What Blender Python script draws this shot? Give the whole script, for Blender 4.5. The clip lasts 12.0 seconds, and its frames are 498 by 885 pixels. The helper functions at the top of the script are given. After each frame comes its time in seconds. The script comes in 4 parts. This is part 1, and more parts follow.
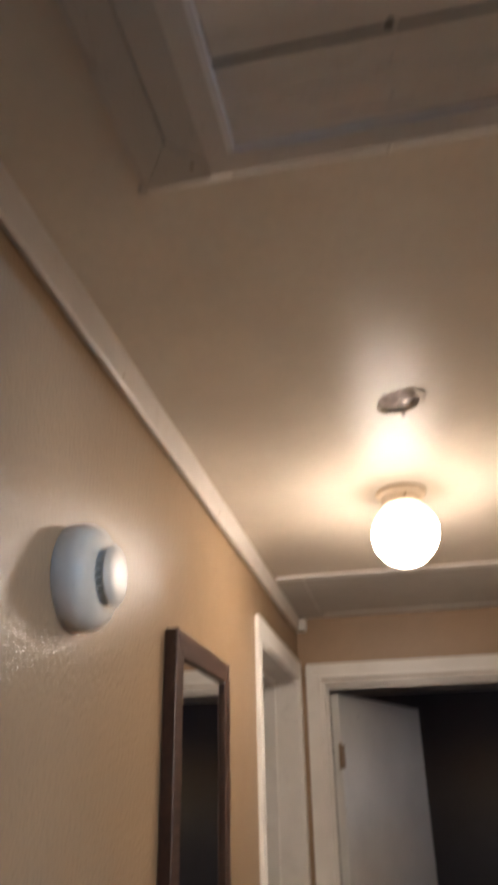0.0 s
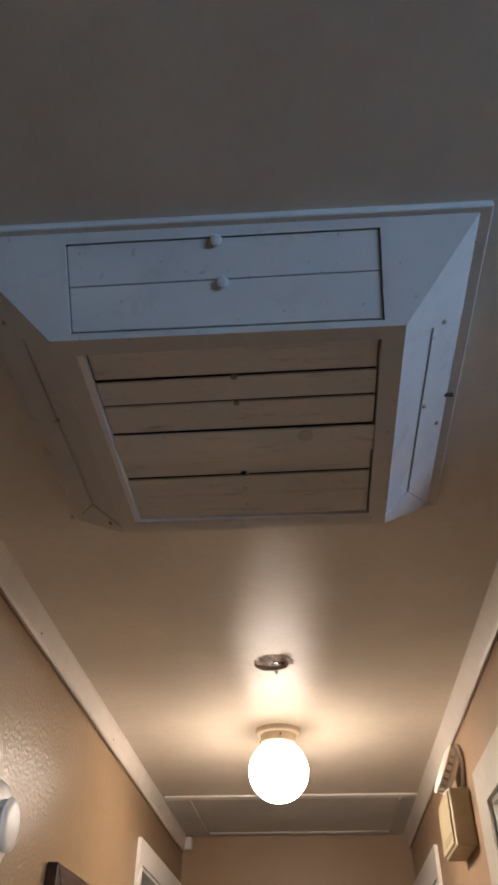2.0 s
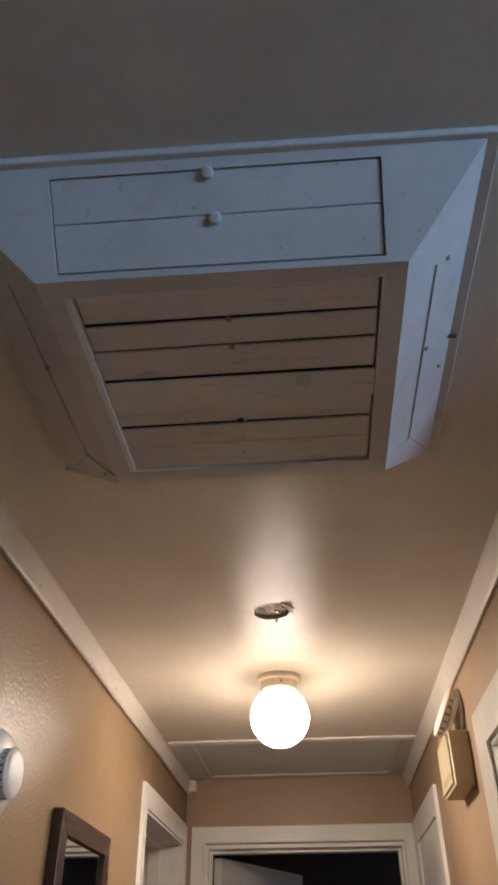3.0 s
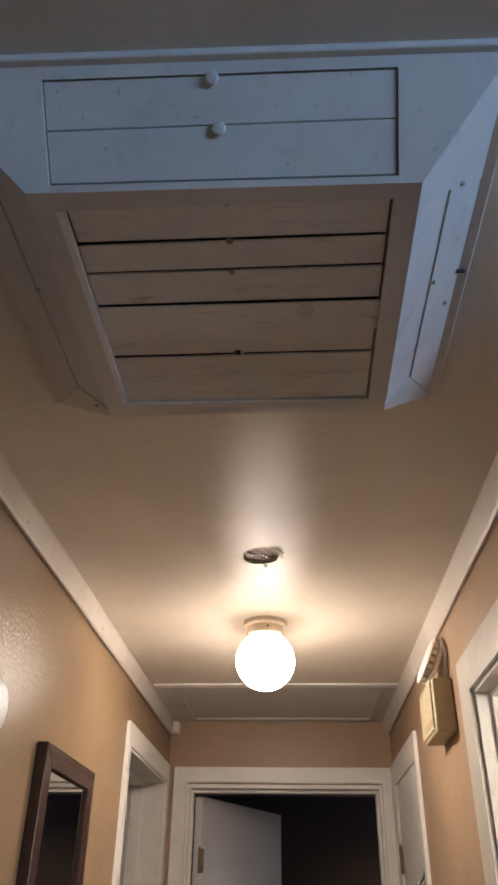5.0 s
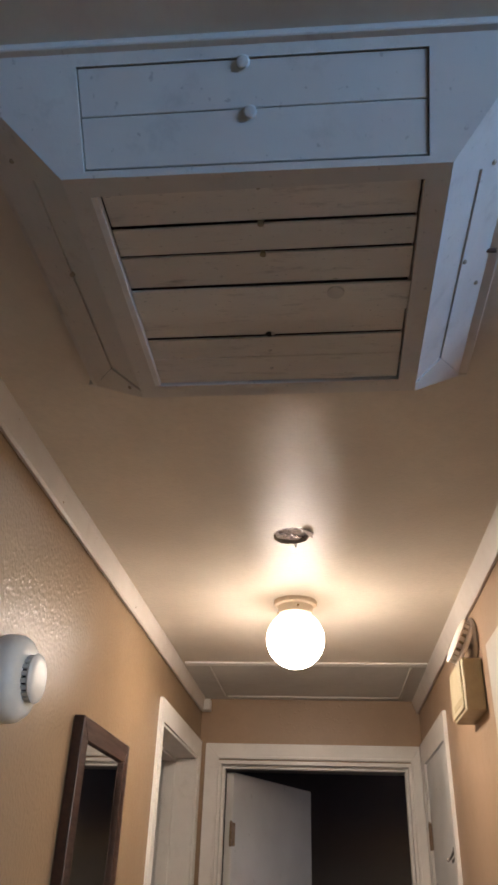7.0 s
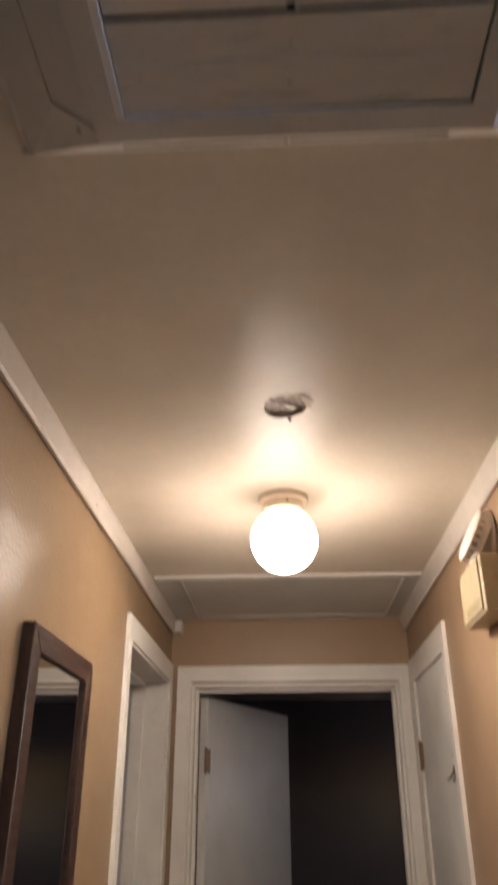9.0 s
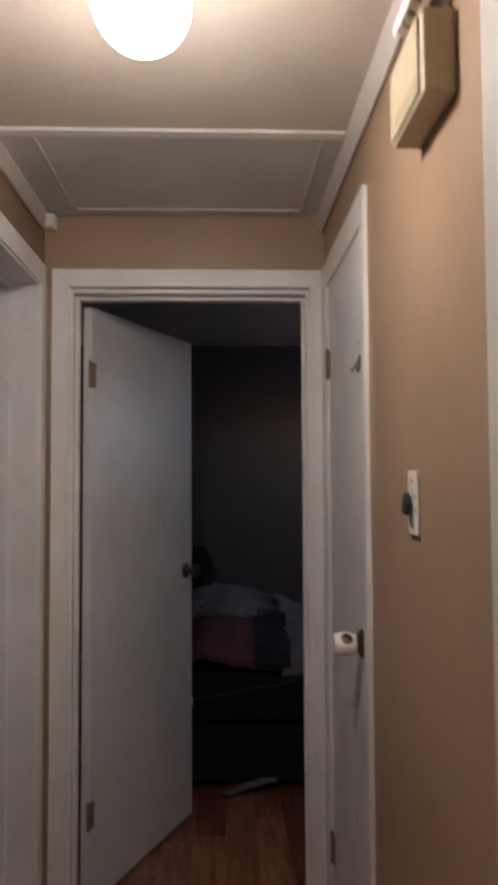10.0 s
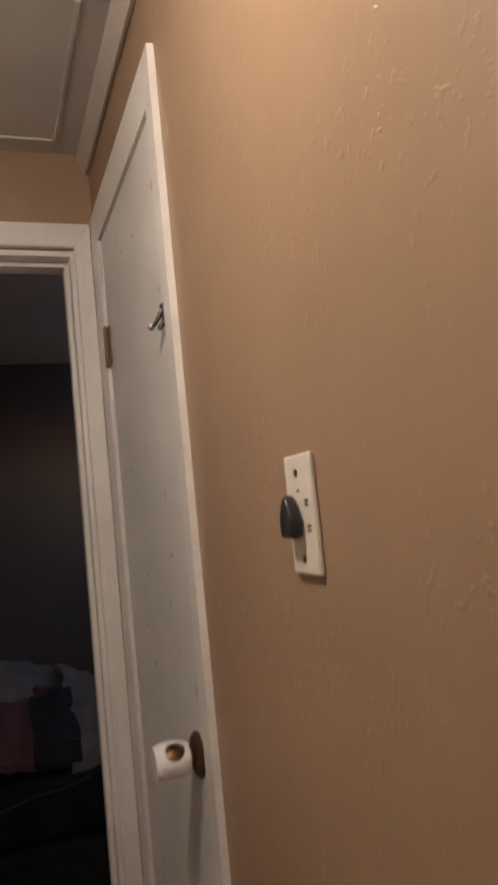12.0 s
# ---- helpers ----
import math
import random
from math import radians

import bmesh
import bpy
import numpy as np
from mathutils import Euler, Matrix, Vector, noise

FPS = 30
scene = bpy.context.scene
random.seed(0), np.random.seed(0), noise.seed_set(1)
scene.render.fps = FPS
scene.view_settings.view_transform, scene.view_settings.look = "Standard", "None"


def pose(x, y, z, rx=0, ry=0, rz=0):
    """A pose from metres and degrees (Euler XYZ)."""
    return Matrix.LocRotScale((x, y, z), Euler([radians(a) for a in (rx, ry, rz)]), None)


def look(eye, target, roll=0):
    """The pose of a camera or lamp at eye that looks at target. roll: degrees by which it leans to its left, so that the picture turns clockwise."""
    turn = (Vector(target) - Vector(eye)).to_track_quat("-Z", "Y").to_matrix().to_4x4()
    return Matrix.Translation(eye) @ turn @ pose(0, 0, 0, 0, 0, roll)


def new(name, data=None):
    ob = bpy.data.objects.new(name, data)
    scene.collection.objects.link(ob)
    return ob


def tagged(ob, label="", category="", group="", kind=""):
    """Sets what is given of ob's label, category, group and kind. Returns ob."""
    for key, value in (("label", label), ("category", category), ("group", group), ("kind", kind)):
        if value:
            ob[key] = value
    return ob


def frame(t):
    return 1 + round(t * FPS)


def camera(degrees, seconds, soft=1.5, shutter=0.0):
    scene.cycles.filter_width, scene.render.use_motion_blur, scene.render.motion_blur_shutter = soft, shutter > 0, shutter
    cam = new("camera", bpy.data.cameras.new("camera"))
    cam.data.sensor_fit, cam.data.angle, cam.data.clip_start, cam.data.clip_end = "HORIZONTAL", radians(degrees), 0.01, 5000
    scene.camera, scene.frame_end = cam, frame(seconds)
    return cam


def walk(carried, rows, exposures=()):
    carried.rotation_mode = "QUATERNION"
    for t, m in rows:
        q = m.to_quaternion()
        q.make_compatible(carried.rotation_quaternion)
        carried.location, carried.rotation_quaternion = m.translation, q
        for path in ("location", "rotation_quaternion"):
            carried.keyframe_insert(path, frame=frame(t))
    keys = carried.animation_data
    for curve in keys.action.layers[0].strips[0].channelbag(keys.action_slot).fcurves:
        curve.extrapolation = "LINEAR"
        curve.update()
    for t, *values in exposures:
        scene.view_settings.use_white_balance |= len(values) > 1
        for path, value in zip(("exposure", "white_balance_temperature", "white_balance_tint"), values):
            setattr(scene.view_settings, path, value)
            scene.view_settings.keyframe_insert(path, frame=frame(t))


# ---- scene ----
cam = camera(37.3, 12.0, soft=3.0, shutter=0.35)
PATH = [
    (0, (0.054, 0.017, 1.58), (-0.303, 1.771, 2.473), -1.1),
    (0.2, (0.078, -0.081, 1.605), (-0.176, 1.608, 2.645), -1.4),
    (0.5, (0.116, -0.157, 1.622), (-0.023, 1.468, 2.779), -1.6),
    (0.7, (0.147, -0.211, 1.611), (0.034, 1.387, 2.808), -1.8),
    (1, (0.168, -0.278, 1.596), (0.055, 1.28, 2.845), -0.8),
    (1.5, (0.16, -0.32, 1.573), (0.039, 1.212, 2.853), 0.4),
    (2, (0.17, -0.338, 1.581), (0.039, 1.195, 2.859), 0.5),
    (2.5, (0.164, -0.338, 1.583), (0.027, 1.224, 2.824), 0.1),
    (3, (0.169, -0.312, 1.592), (0.037, 1.3, 2.768), -0.4),
    (5, (0.16, -0.275, 1.587), (0.048, 1.408, 2.661), 0.9),
    (5.5, (0.167, -0.27, 1.576), (0.046, 1.426, 2.63), 1.1),
    (6, (0.17, -0.266, 1.574), (0.034, 1.441, 2.608), 1.2),
    (6.5, (0.17, -0.271, 1.573), (0.008, 1.438, 2.599), 1.6),
    (7, (0.158, -0.286, 1.578), (-0.033, 1.417, 2.609), 2.1),
    (7.2, (0.159, -0.289, 1.578), (-0.04, 1.412, 2.612), 2.2),
    (8.8, (0.09, -0.007, 1.604), (-0.032, 1.736, 2.577), 0.7),
    (9, (0.081, 0.055, 1.585), (-0.008, 1.841, 2.481), -0.1),
    (9.2, (0.092, 0.135, 1.578), (0.032, 2.018, 2.249), -0.9),
    (9.3, (0.096, 0.201, 1.549), (0.044, 2.135, 2.057), -1.6),
    (9.4, (0.106, 0.273, 1.509), (0.047, 2.238, 1.877), -1.4),
    (9.5, (0.109, 0.343, 1.496), (0.051, 2.328, 1.737), -1.9),
    (9.6, (0.125, 0.396, 1.486), (0.075, 2.388, 1.656), -1.7),
    (9.7, (0.137, 0.447, 1.485), (0.109, 2.442, 1.617), -1.3),
    (10, (0.205, 0.576, 1.407), (0.28, 2.573, 1.504), -0.3),
    (10.2, (0.235, 0.615, 1.348), (0.37, 2.61, 1.388), -0.8),
    (10.5, (0.253, 0.682, 1.31), (0.574, 2.656, 1.301), -2.3),
    (10.6, (0.249, 0.715, 1.312), (0.647, 2.674, 1.292), -3.0),
    (10.8, (0.226, 0.788, 1.32), (0.746, 2.719, 1.292), -4.5),
    (11, (0.199, 0.87, 1.317), (0.781, 2.783, 1.303), -5.3),
    (11.2, (0.195, 0.935, 1.327), (0.806, 2.84, 1.329), -6.1),
    (11.5, (0.207, 1.036, 1.327), (0.843, 2.932, 1.38), -6.3),
    (12, (0.265, 1.217, 1.374), (0.938, 3.092, 1.549), -5.7),
]

EXPOSURES = [(0.0, 1.68, 6300, 10), (0.8, 1.38, 6450, 10), (3.0, 1.46, 6400, 10), (6.0, 1.57, 6250, 10), (9.0, 1.61, 6250, 10), (9.6, 1.33, 5850, 10), (10.0, 1.64, 5500, 10), (10.5, 1.82, 5250, 10), (11.0, 1.61, 5650, 10), (11.5, 1.60, 6050, 10), (12.0, 1.84, 6150, 10)]
walk(cam, [(t, look(eye, target, roll)) for t, eye, target, roll in PATH], EXPOSURES)

# ---- world and large lights ----
world = bpy.data.worlds.new("sky")
scene.world = world
world.use_nodes = True
wn = world.node_tree
sky = wn.nodes.new("ShaderNodeTexSky")
sky.sky_type, sky.sun_disc = "NISHITA", False
sky.sun_elevation, sky.sun_rotation = radians(12), radians(140)
wn.links.new(sky.outputs["Color"], wn.nodes["Background"].inputs["Color"])
wn.nodes["Background"].inputs["Strength"].default_value = 0.08

SKY_TINT = (0.28, 0.54, 1.0)
GLOBE_TINT, GLOBE_POWER = (1.0, 0.84, 0.69), 31.5

SIDE_POWER = 54.0


def window_light(name, eye, target, width, height, watts, colour=SKY_TINT):
    """Sky light standing in a window's opening."""
    data = bpy.data.lights.new(name, "AREA")
    data.shape, data.size, data.size_y = "RECTANGLE", width, height
    data.energy, data.color = watts, colour
    ob = new(name, data)
    ob.matrix_world = look(eye, target)
    return ob


window_light("window_light", (2.16, -0.95, 2.175), (0.30, 0.36, 2.175), 1.2, 0.12, 13.6)
# Dim bedroom light, added to lift the dark room; its window is unseen.
window_light("window_light", (1.80, 4.35, 1.72), (0.0, 4.2, 1.6), 0.7, 0.5, 0.42, (0.76, 0.75, 0.95))

# ---- materials ----


def nodes_of(name):
    m = bpy.data.materials.new(name)
    m.use_nodes = True
    return m, m.node_tree.nodes, m.node_tree.links, m.node_tree.nodes["Principled BSDF"]


def coords(n, l, scale=(1, 1, 1)):
    tc, mp = n.new("ShaderNodeTexCoord"), n.new("ShaderNodeMapping")
    mp.inputs["Scale"].default_value = scale
    l.new(tc.outputs["Object"], mp.inputs["Vector"])
    return mp.outputs["Vector"]


def noise_tex(n, l, vec, scale, detail=3.0, rough=0.55):
    t = n.new("ShaderNodeTexNoise")
    t.inputs["Scale"].default_value, t.inputs["Detail"].default_value, t.inputs["Roughness"].default_value = scale, detail, rough
    l.new(vec, t.inputs["Vector"])
    return t.outputs["Fac"]


def ramp(n, l, fac, stops):
    r = n.new("ShaderNodeValToRGB")
    e = r.color_ramp.elements
    while len(e) < len(stops):
        e.new(0.5)
    for el, (p, c) in zip(e, stops):
        el.position, el.color = p, (*c, 1) if len(c) == 3 else (c[0], c[0], c[0], 1)
    l.new(fac, r.inputs["Fac"])
    return r.outputs["Color"]


def mix(n, l, a, b, fac):
    m = n.new("ShaderNodeMix")
    m.data_type = "RGBA"
    for sock, v in ((m.inputs["A"], a), (m.inputs["B"], b), (m.inputs["Factor"], fac)):
        if isinstance(v, (tuple, float, int)):
            sock.default_value = (*v, 1) if isinstance(v, tuple) else v
        else:
            l.new(v, sock)
    return m.outputs["Result"]


def bump(n, l, p, layers):
    """Bump layers (height socket, strength, distance), stacked."""
    last = None
    for h, s, d in layers:
        b = n.new("ShaderNodeBump")
        b.inputs["Strength"].default_value, b.inputs["Distance"].default_value = s, d
        l.new(h, b.inputs["Height"])
        if last:
            l.new(last, b.inputs["Normal"])
        last = b.outputs["Normal"]
    l.new(last, p.inputs["Normal"])


def tint(c, k):
    return tuple(min(1.0, x * k) for x in c)


def wall_paint(name, colour, rough, orange_peel, stains=None, cells=150, gloss=0.5, lumpy=0.0, coat=None):
    """Rolled semi-gloss paint on textured board."""
    m, n, l, p = nodes_of(name)
    v = coords(n, l)
    big = noise_tex(n, l, v, 2.2, 4)
    col = ramp(n, l, big, [(0.3, tint(colour, 0.88)), (0.7, tint(colour, 1.1))])
    fine = noise_tex(n, l, v, 60, 2)
    col = mix(n, l, col, tint(colour, 0.88), ramp(n, l, fine, [(0.3, (0.0,)), (0.7, (0.3,))]))
    if stains:
        patch = noise_tex(n, l, v, 5.5, 6, 0.7)
        col = mix(n, l, col, stains, ramp(n, l, patch, [(0.60, (0.0,)), (0.74, (0.45,))]))
    l.new(col, p.inputs["Base Color"])
    l.new(ramp(n, l, noise_tex(n, l, v, 14, 3), [(0.3, (rough * 0.95,)), (0.7, (rough * 1.06,))]), p.inputs["Roughness"])
    p.inputs["Specular IOR Level"].default_value = gloss
    pimples = noise_tex(n, l, v, cells, 1.0, 0.4)
    lumps = noise_tex(n, l, v, cells * 0.4, 1.0, 0.4)
    spread = ramp(n, l, noise_tex(n, l, v, 7, 3, 0.6), [(0.44, (0.0,)), (0.60, (1.0,))])
    blobs = mix(n, l, (0.0, 0.0, 0.0), ramp(n, l, noise_tex(n, l, v, 85, 2, 0.5), [(0.60, (0.0,)), (0.70, (1.0,))]), spread)
    bump(n, l, p, [(pimples, orange_peel, 0.003), (lumps, orange_peel * 0.5, 0.004)] + ([(blobs, lumpy, 0.0025)] if lumpy else []))
    if coat:
        # glossy skin of the paint, with its own pimples
        weight, ior, coat_rough, relief = coat
        p.inputs["Coat Weight"].default_value, p.inputs["Coat IOR"].default_value = weight, ior
        p.inputs["Coat Roughness"].default_value = coat_rough
        cb = n.new("ShaderNodeBump")
        cb.inputs["Strength"].default_value, cb.inputs["Distance"].default_value = relief, 0.0055
        l.new(noise_tex(n, l, v, cells * 0.8, 1.0, 0.4), cb.inputs["Height"])
        l.new(cb.outputs["Normal"], p.inputs["Coat Normal"])
    return m


def trim_paint(name, colour, rough=0.38, dirt=(0.30, 0.24, 0.18), amount=0.35, grain=(1, 1, 1), relief=0.22):
    """Brushed gloss paint on wood, with rubbed-in dirt and brush marks."""
    m, n, l, p = nodes_of(name)
    v = coords(n, l, grain)
    col = ramp(n, l, noise_tex(n, l, v, 3.5, 4), [(0.3, tint(colour, 0.90)), (0.72, tint(colour, 1.06))])
    col = mix(n, l, col, dirt, ramp(n, l, noise_tex(n, l, v, 16, 7, 0.72), [(0.56, (0.0,)), (0.80, (amount,))]))
    spots = noise_tex(n, l, v, 120, 2)
    col = mix(n, l, col, dirt, ramp(n, l, spots, [(0.68, (0.0,)), (0.74, (amount,))]))
    l.new(col, p.inputs["Base Color"])
    l.new(ramp(n, l, noise_tex(n, l, v, 24, 3), [(0.3, (rough * 0.8,)), (0.7, (rough * 1.25,))]), p.inputs["Roughness"])
    bump(n, l, p, [(noise_tex(n, l, v, 38, 4), relief, 0.003), (noise_tex(n, l, v, 210, 2), relief * 0.5, 0.001)])
    return m


def wood(name, dark, light, rough, grain=(14, 1.2, 14), vary=0.0, bumpy=0.15):
    m, n, l, p = nodes_of(name)
    v = coords(n, l, grain)
    if vary:
        info = n.new("ShaderNodeObjectInfo")
        add = n.new("ShaderNodeVectorMath")
        comb = n.new("ShaderNodeCombineXYZ")
        mul = n.new("ShaderNodeMath")
        mul.operation, mul.inputs[1].default_value = "MULTIPLY", 37.0
        l.new(info.outputs["Random"], mul.inputs[0])
        l.new(mul.outputs[0], comb.inputs["X"])
        l.new(mul.outputs[0], comb.inputs["Y"])
        l.new(v, add.inputs[0])
        l.new(comb.outputs[0], add.inputs[1])
        v = add.outputs[0]
    g = noise_tex(n, l, v, 3.0, 7, 0.65)
    col = ramp(n, l, g, [(0.32, dark), (0.68, light)])
    if vary:
        col = mix(n, l, col, tint(dark, 0.7), ramp(n, l, info.outputs["Random"], [(0.0, (0.0,)), (1.0, (vary,))]))
    l.new(col, p.inputs["Base Color"])
    l.new(ramp(n, l, g, [(0.3, (rough * 1.2,)), (0.7, (rough * 0.85,))]), p.inputs["Roughness"])
    bump(n, l, p, [(g, bumpy, 0.002)])
    return m


def simple(name, colour, rough=0.5, metal=0.0, speck=0.12, scale=60, bumpy=0.05):
    """Moulded or metal surface with faint mottling."""
    m, n, l, p = nodes_of(name)
    v = coords(n, l)
    f = noise_tex(n, l, v, scale, 4)
    l.new(ramp(n, l, f, [(0.3, tint(colour, 1 - speck)), (0.7, tint(colour, 1 + speck))]), p.inputs["Base Color"])
    l.new(ramp(n, l, noise_tex(n, l, v, scale * 0.5, 3), [(0.3, (rough * 0.8,)), (0.7, (min(1, rough * 1.2),))]), p.inputs["Roughness"])
    p.inputs["Metallic"].default_value = metal
    bump(n, l, p, [(f, bumpy, 0.001)])
    return m


def fabric(name, a, b):
    m, n, l, p = nodes_of(name)
    v = coords(n, l)
    l.new(ramp(n, l, noise_tex(n, l, v, 9, 5), [(0.35, a), (0.65, b)]), p.inputs["Base Color"])
    p.inputs["Roughness"].default_value = 0.95
    w = n.new("ShaderNodeTexWave")
    w.inputs["Scale"].default_value = 140
    l.new(v, w.inputs["Vector"])
    bump(n, l, p, [(w.outputs["Fac"], 0.15, 0.002), (noise_tex(n, l, v, 18, 4), 0.4, 0.01)])
    return m


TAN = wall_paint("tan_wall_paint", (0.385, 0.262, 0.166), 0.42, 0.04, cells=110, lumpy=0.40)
# West wall's tan is darkened to tone down the light it catches.
TANROUGH_TONED = wall_paint("rough_darkened_tan_wall_paint", (0.285, 0.192, 0.112), 0.40, 0.08, cells=155, gloss=0.05, coat=(0.44, 1.45, 0.17, 0.50))
CEIL = wall_paint("cream_ceiling_paint", (0.71, 0.63, 0.52), 0.40, 0.08, cells=170, gloss=0.02, coat=(0.32, 1.42, 0.16, 0.55))
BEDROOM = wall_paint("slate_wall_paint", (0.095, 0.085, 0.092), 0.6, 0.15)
# Unseen living room walls, kept pale so they bounce light into the hall.
PLAIN = wall_paint("beige_wall_paint", (0.66, 0.54, 0.43), 0.5, 0.2)
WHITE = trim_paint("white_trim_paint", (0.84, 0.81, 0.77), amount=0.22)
# White trim darkened for the casing near the lamp, against its strong light.
CASING_DIM = trim_paint("dimmed_casing_paint", (0.60, 0.565, 0.51), amount=0.2)
# White trim dulled for the crown boards, which catch too much lamp light.
CROWN_DIM = trim_paint("dimmed_crown_paint", (0.60, 0.54, 0.485), 0.5, amount=0.25)
DOORWHITE = trim_paint("white_door_paint", (0.76, 0.755, 0.735), 0.34, amount=0.0, relief=0.02)
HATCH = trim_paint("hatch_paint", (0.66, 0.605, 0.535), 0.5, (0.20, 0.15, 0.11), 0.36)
# Bottom boards paler than HATCH, making up for weak bounce light from below.
PLANK_LIFTED = trim_paint("hatch_lightened_paint", (0.80, 0.735, 0.645), 0.5, (0.20, 0.15, 0.11), 0.6, (1, 5, 5))
GAP = simple("dark_gap", (0.03, 0.025, 0.02), 0.9)
LAMINATE = wood("laminate_floor", (0.13, 0.042, 0.022), (0.60, 0.27, 0.145), 0.30, (9, 0.9, 9), vary=0.7)
SUBFLOOR = simple("subfloor", (0.22, 0.15, 0.10), 0.8)
FRAME = wood("dark_frame_wood", (0.022, 0.010, 0.007), (0.06, 0.027, 0.018), 0.35, (30, 2, 30))
ALARM = simple("aged_white_plastic", (0.56, 0.505, 0.41), 0.42, speck=0.05)
ALARMW = simple("ivory_plastic", (0.82, 0.745, 0.68), 0.45, speck=0.05)
YELLOWED = simple("yellowed_plastic", (0.43, 0.36, 0.23), 0.5, speck=0.07)
IVORY = simple("ivory_switch_plastic", (0.80, 0.74, 0.65), 0.35, speck=0.04)
CLEANWHITE = simple("white_plastic", (0.82, 0.81, 0.80), 0.35, speck=0.03)
BLACK = simple("black_plastic", (0.018, 0.017, 0.018), 0.42)
DARKSLOT = simple("dark_slot", (0.02, 0.018, 0.016), 0.8)
OLIVE = simple("slot_shade_plastic", (0.36, 0.29, 0.17), 0.6)
BRASS = simple("aged_brass", (0.40, 0.24, 0.10), 0.35, 1.0, 0.25)
DULLBRASS = simple("dull_brass", (0.42, 0.34, 0.25), 0.45, 0.6, 0.3)
BRONZE = simple("brown_bronze", (0.13, 0.075, 0.045), 0.42, 0.8, 0.3)
STEEL = simple("dull_steel", (0.42, 0.40, 0.38), 0.28, 1.0)
STRIP = simple("brown_threshold", (0.50, 0.34, 0.24), 0.5)
HINGE = simple("tarnished_hinge", (0.27, 0.18, 0.11), 0.5, 0.35, 0.3)
DARKSTEEL = simple("dark_steel", (0.13, 0.12, 0.115), 0.4, 0.9)
ENAMEL = simple("cream_enamel", (0.80, 0.66, 0.50), 0.4, speck=0.05)
PAPER = simple("torn_paper", (0.55, 0.48, 0.42), 0.9)
FIBRE = simple("grey_fibreboard", (0.46, 0.40, 0.37), 0.95, bumpy=0.6, speck=0.5, scale=120)
PINK = fabric("dusty_pink_fabric", (0.105, 0.046, 0.058), (0.15, 0.070, 0.085))
GREYF = fabric("grey_white_fabric", (0.15, 0.15, 0.18), (0.225, 0.22, 0.265))
NAVY = fabric("dark_navy_fabric", (0.03, 0.03, 0.045), (0.06, 0.06, 0.08))
DARKNAVY = fabric("dark_denim", (0.014, 0.014, 0.022), (0.028, 0.028, 0.040))
BLACKF = fabric("black_fabric", (0.005, 0.0045, 0.0055), (0.012, 0.011, 0.012))

GLOW, gn, gl, gp = nodes_of("lit_opal_glass")
gp.inputs["Base Color"].default_value = (0.9, 0.88, 0.84, 1)
gp.inputs["Roughness"].default_value = 0.25
gp.inputs["Emission Color"].default_value = (*GLOBE_TINT, 1)
gtc, gsep, gmap = gn.new("ShaderNodeTexCoord"), gn.new("ShaderNodeSeparateXYZ"), gn.new("ShaderNodeMapRange")
gl.new(gtc.outputs["Object"], gsep.inputs[0])
gl.new(gsep.outputs["Z"], gmap.inputs["Value"])
gmap.interpolation_type = "SMOOTHSTEP"
for key, value in (("From Min", -0.138), ("From Max", -0.068), ("To Min", GLOBE_POWER), ("To Max", GLOBE_POWER * 0.035)):
    gmap.inputs[key].default_value = value
gl.new(gmap.outputs["Result"], gp.inputs["Emission Strength"])

GLOW2, g2n, g2l, g2p = nodes_of("lit_side_room_glass")
g2p.inputs["Base Color"].default_value = (0.9, 0.88, 0.84, 1)
g2p.inputs["Emission Color"].default_value = (1.0, 0.90, 0.77, 1)
g2p.inputs["Emission Strength"].default_value = SIDE_POWER

MIRROR, mn, ml, mp_ = nodes_of("mirror_glass")
mp_.inputs["Base Color"].default_value = (0.82, 0.83, 0.82, 1)
mp_.inputs["Metallic"].default_value, mp_.inputs["Roughness"].default_value = 1.0, 0.015

GLASS, an, al, ap = nodes_of("window_glass")
ap.inputs["Transmission Weight"].default_value, ap.inputs["Roughness"].default_value = 1.0, 0.02
ap.inputs["IOR"].default_value = 1.45

# ---- mesh helpers ----


def origin_of(ob):
    o = Vector((0, 0, 0))
    while ob:
        o += ob.location
        ob = ob.parent
    return o


def thing(name, loc, label="", category="", kind="", group=""):
    ob = new(name)
    ob.empty_display_size = 0.05
    ob.location = loc
    return tagged(ob, label, category, group, kind)


def part(name, bm, material, parent=None, label="", smooth=False, at=None):
    """Links a bmesh, built in the place's coordinates, as one mesh under parent (or alone, with its origin at at)."""
    bmesh.ops.recalc_face_normals(bm, faces=bm.faces[:])
    base = origin_of(parent) if parent else Vector((0, 0, 0))
    loc = Vector(at) if at else Vector((0, 0, 0))
    bm.transform(Matrix.Translation(-(base + loc)))
    me = bpy.data.meshes.new(name)
    bm.to_mesh(me)
    bm.free()
    me.materials.append(material)
    if smooth:
        for f in me.polygons:
            f.use_smooth = True
        me.set_sharp_from_angle(angle=radians(38))
    ob = new(name, me)
    ob.parent = parent
    ob.location = loc
    return tagged(ob, label)


def box(bm, x0, x1, y0, y1, z0, z1, bevel=0.0, seg=1):
    res = bmesh.ops.create_cube(bm, size=1.0)
    vs = res["verts"]
    for v in vs:
        v.co = Vector(((x0 + x1) / 2 + v.co.x * (x1 - x0), (y0 + y1) / 2 + v.co.y * (y1 - y0), (z0 + z1) / 2 + v.co.z * (z1 - z0)))
    if bevel:
        es = list({e for v in vs for e in v.link_edges})
        bmesh.ops.bevel(bm, geom=es, offset=bevel, segments=seg, affect="EDGES", profile=0.5)
    return bm


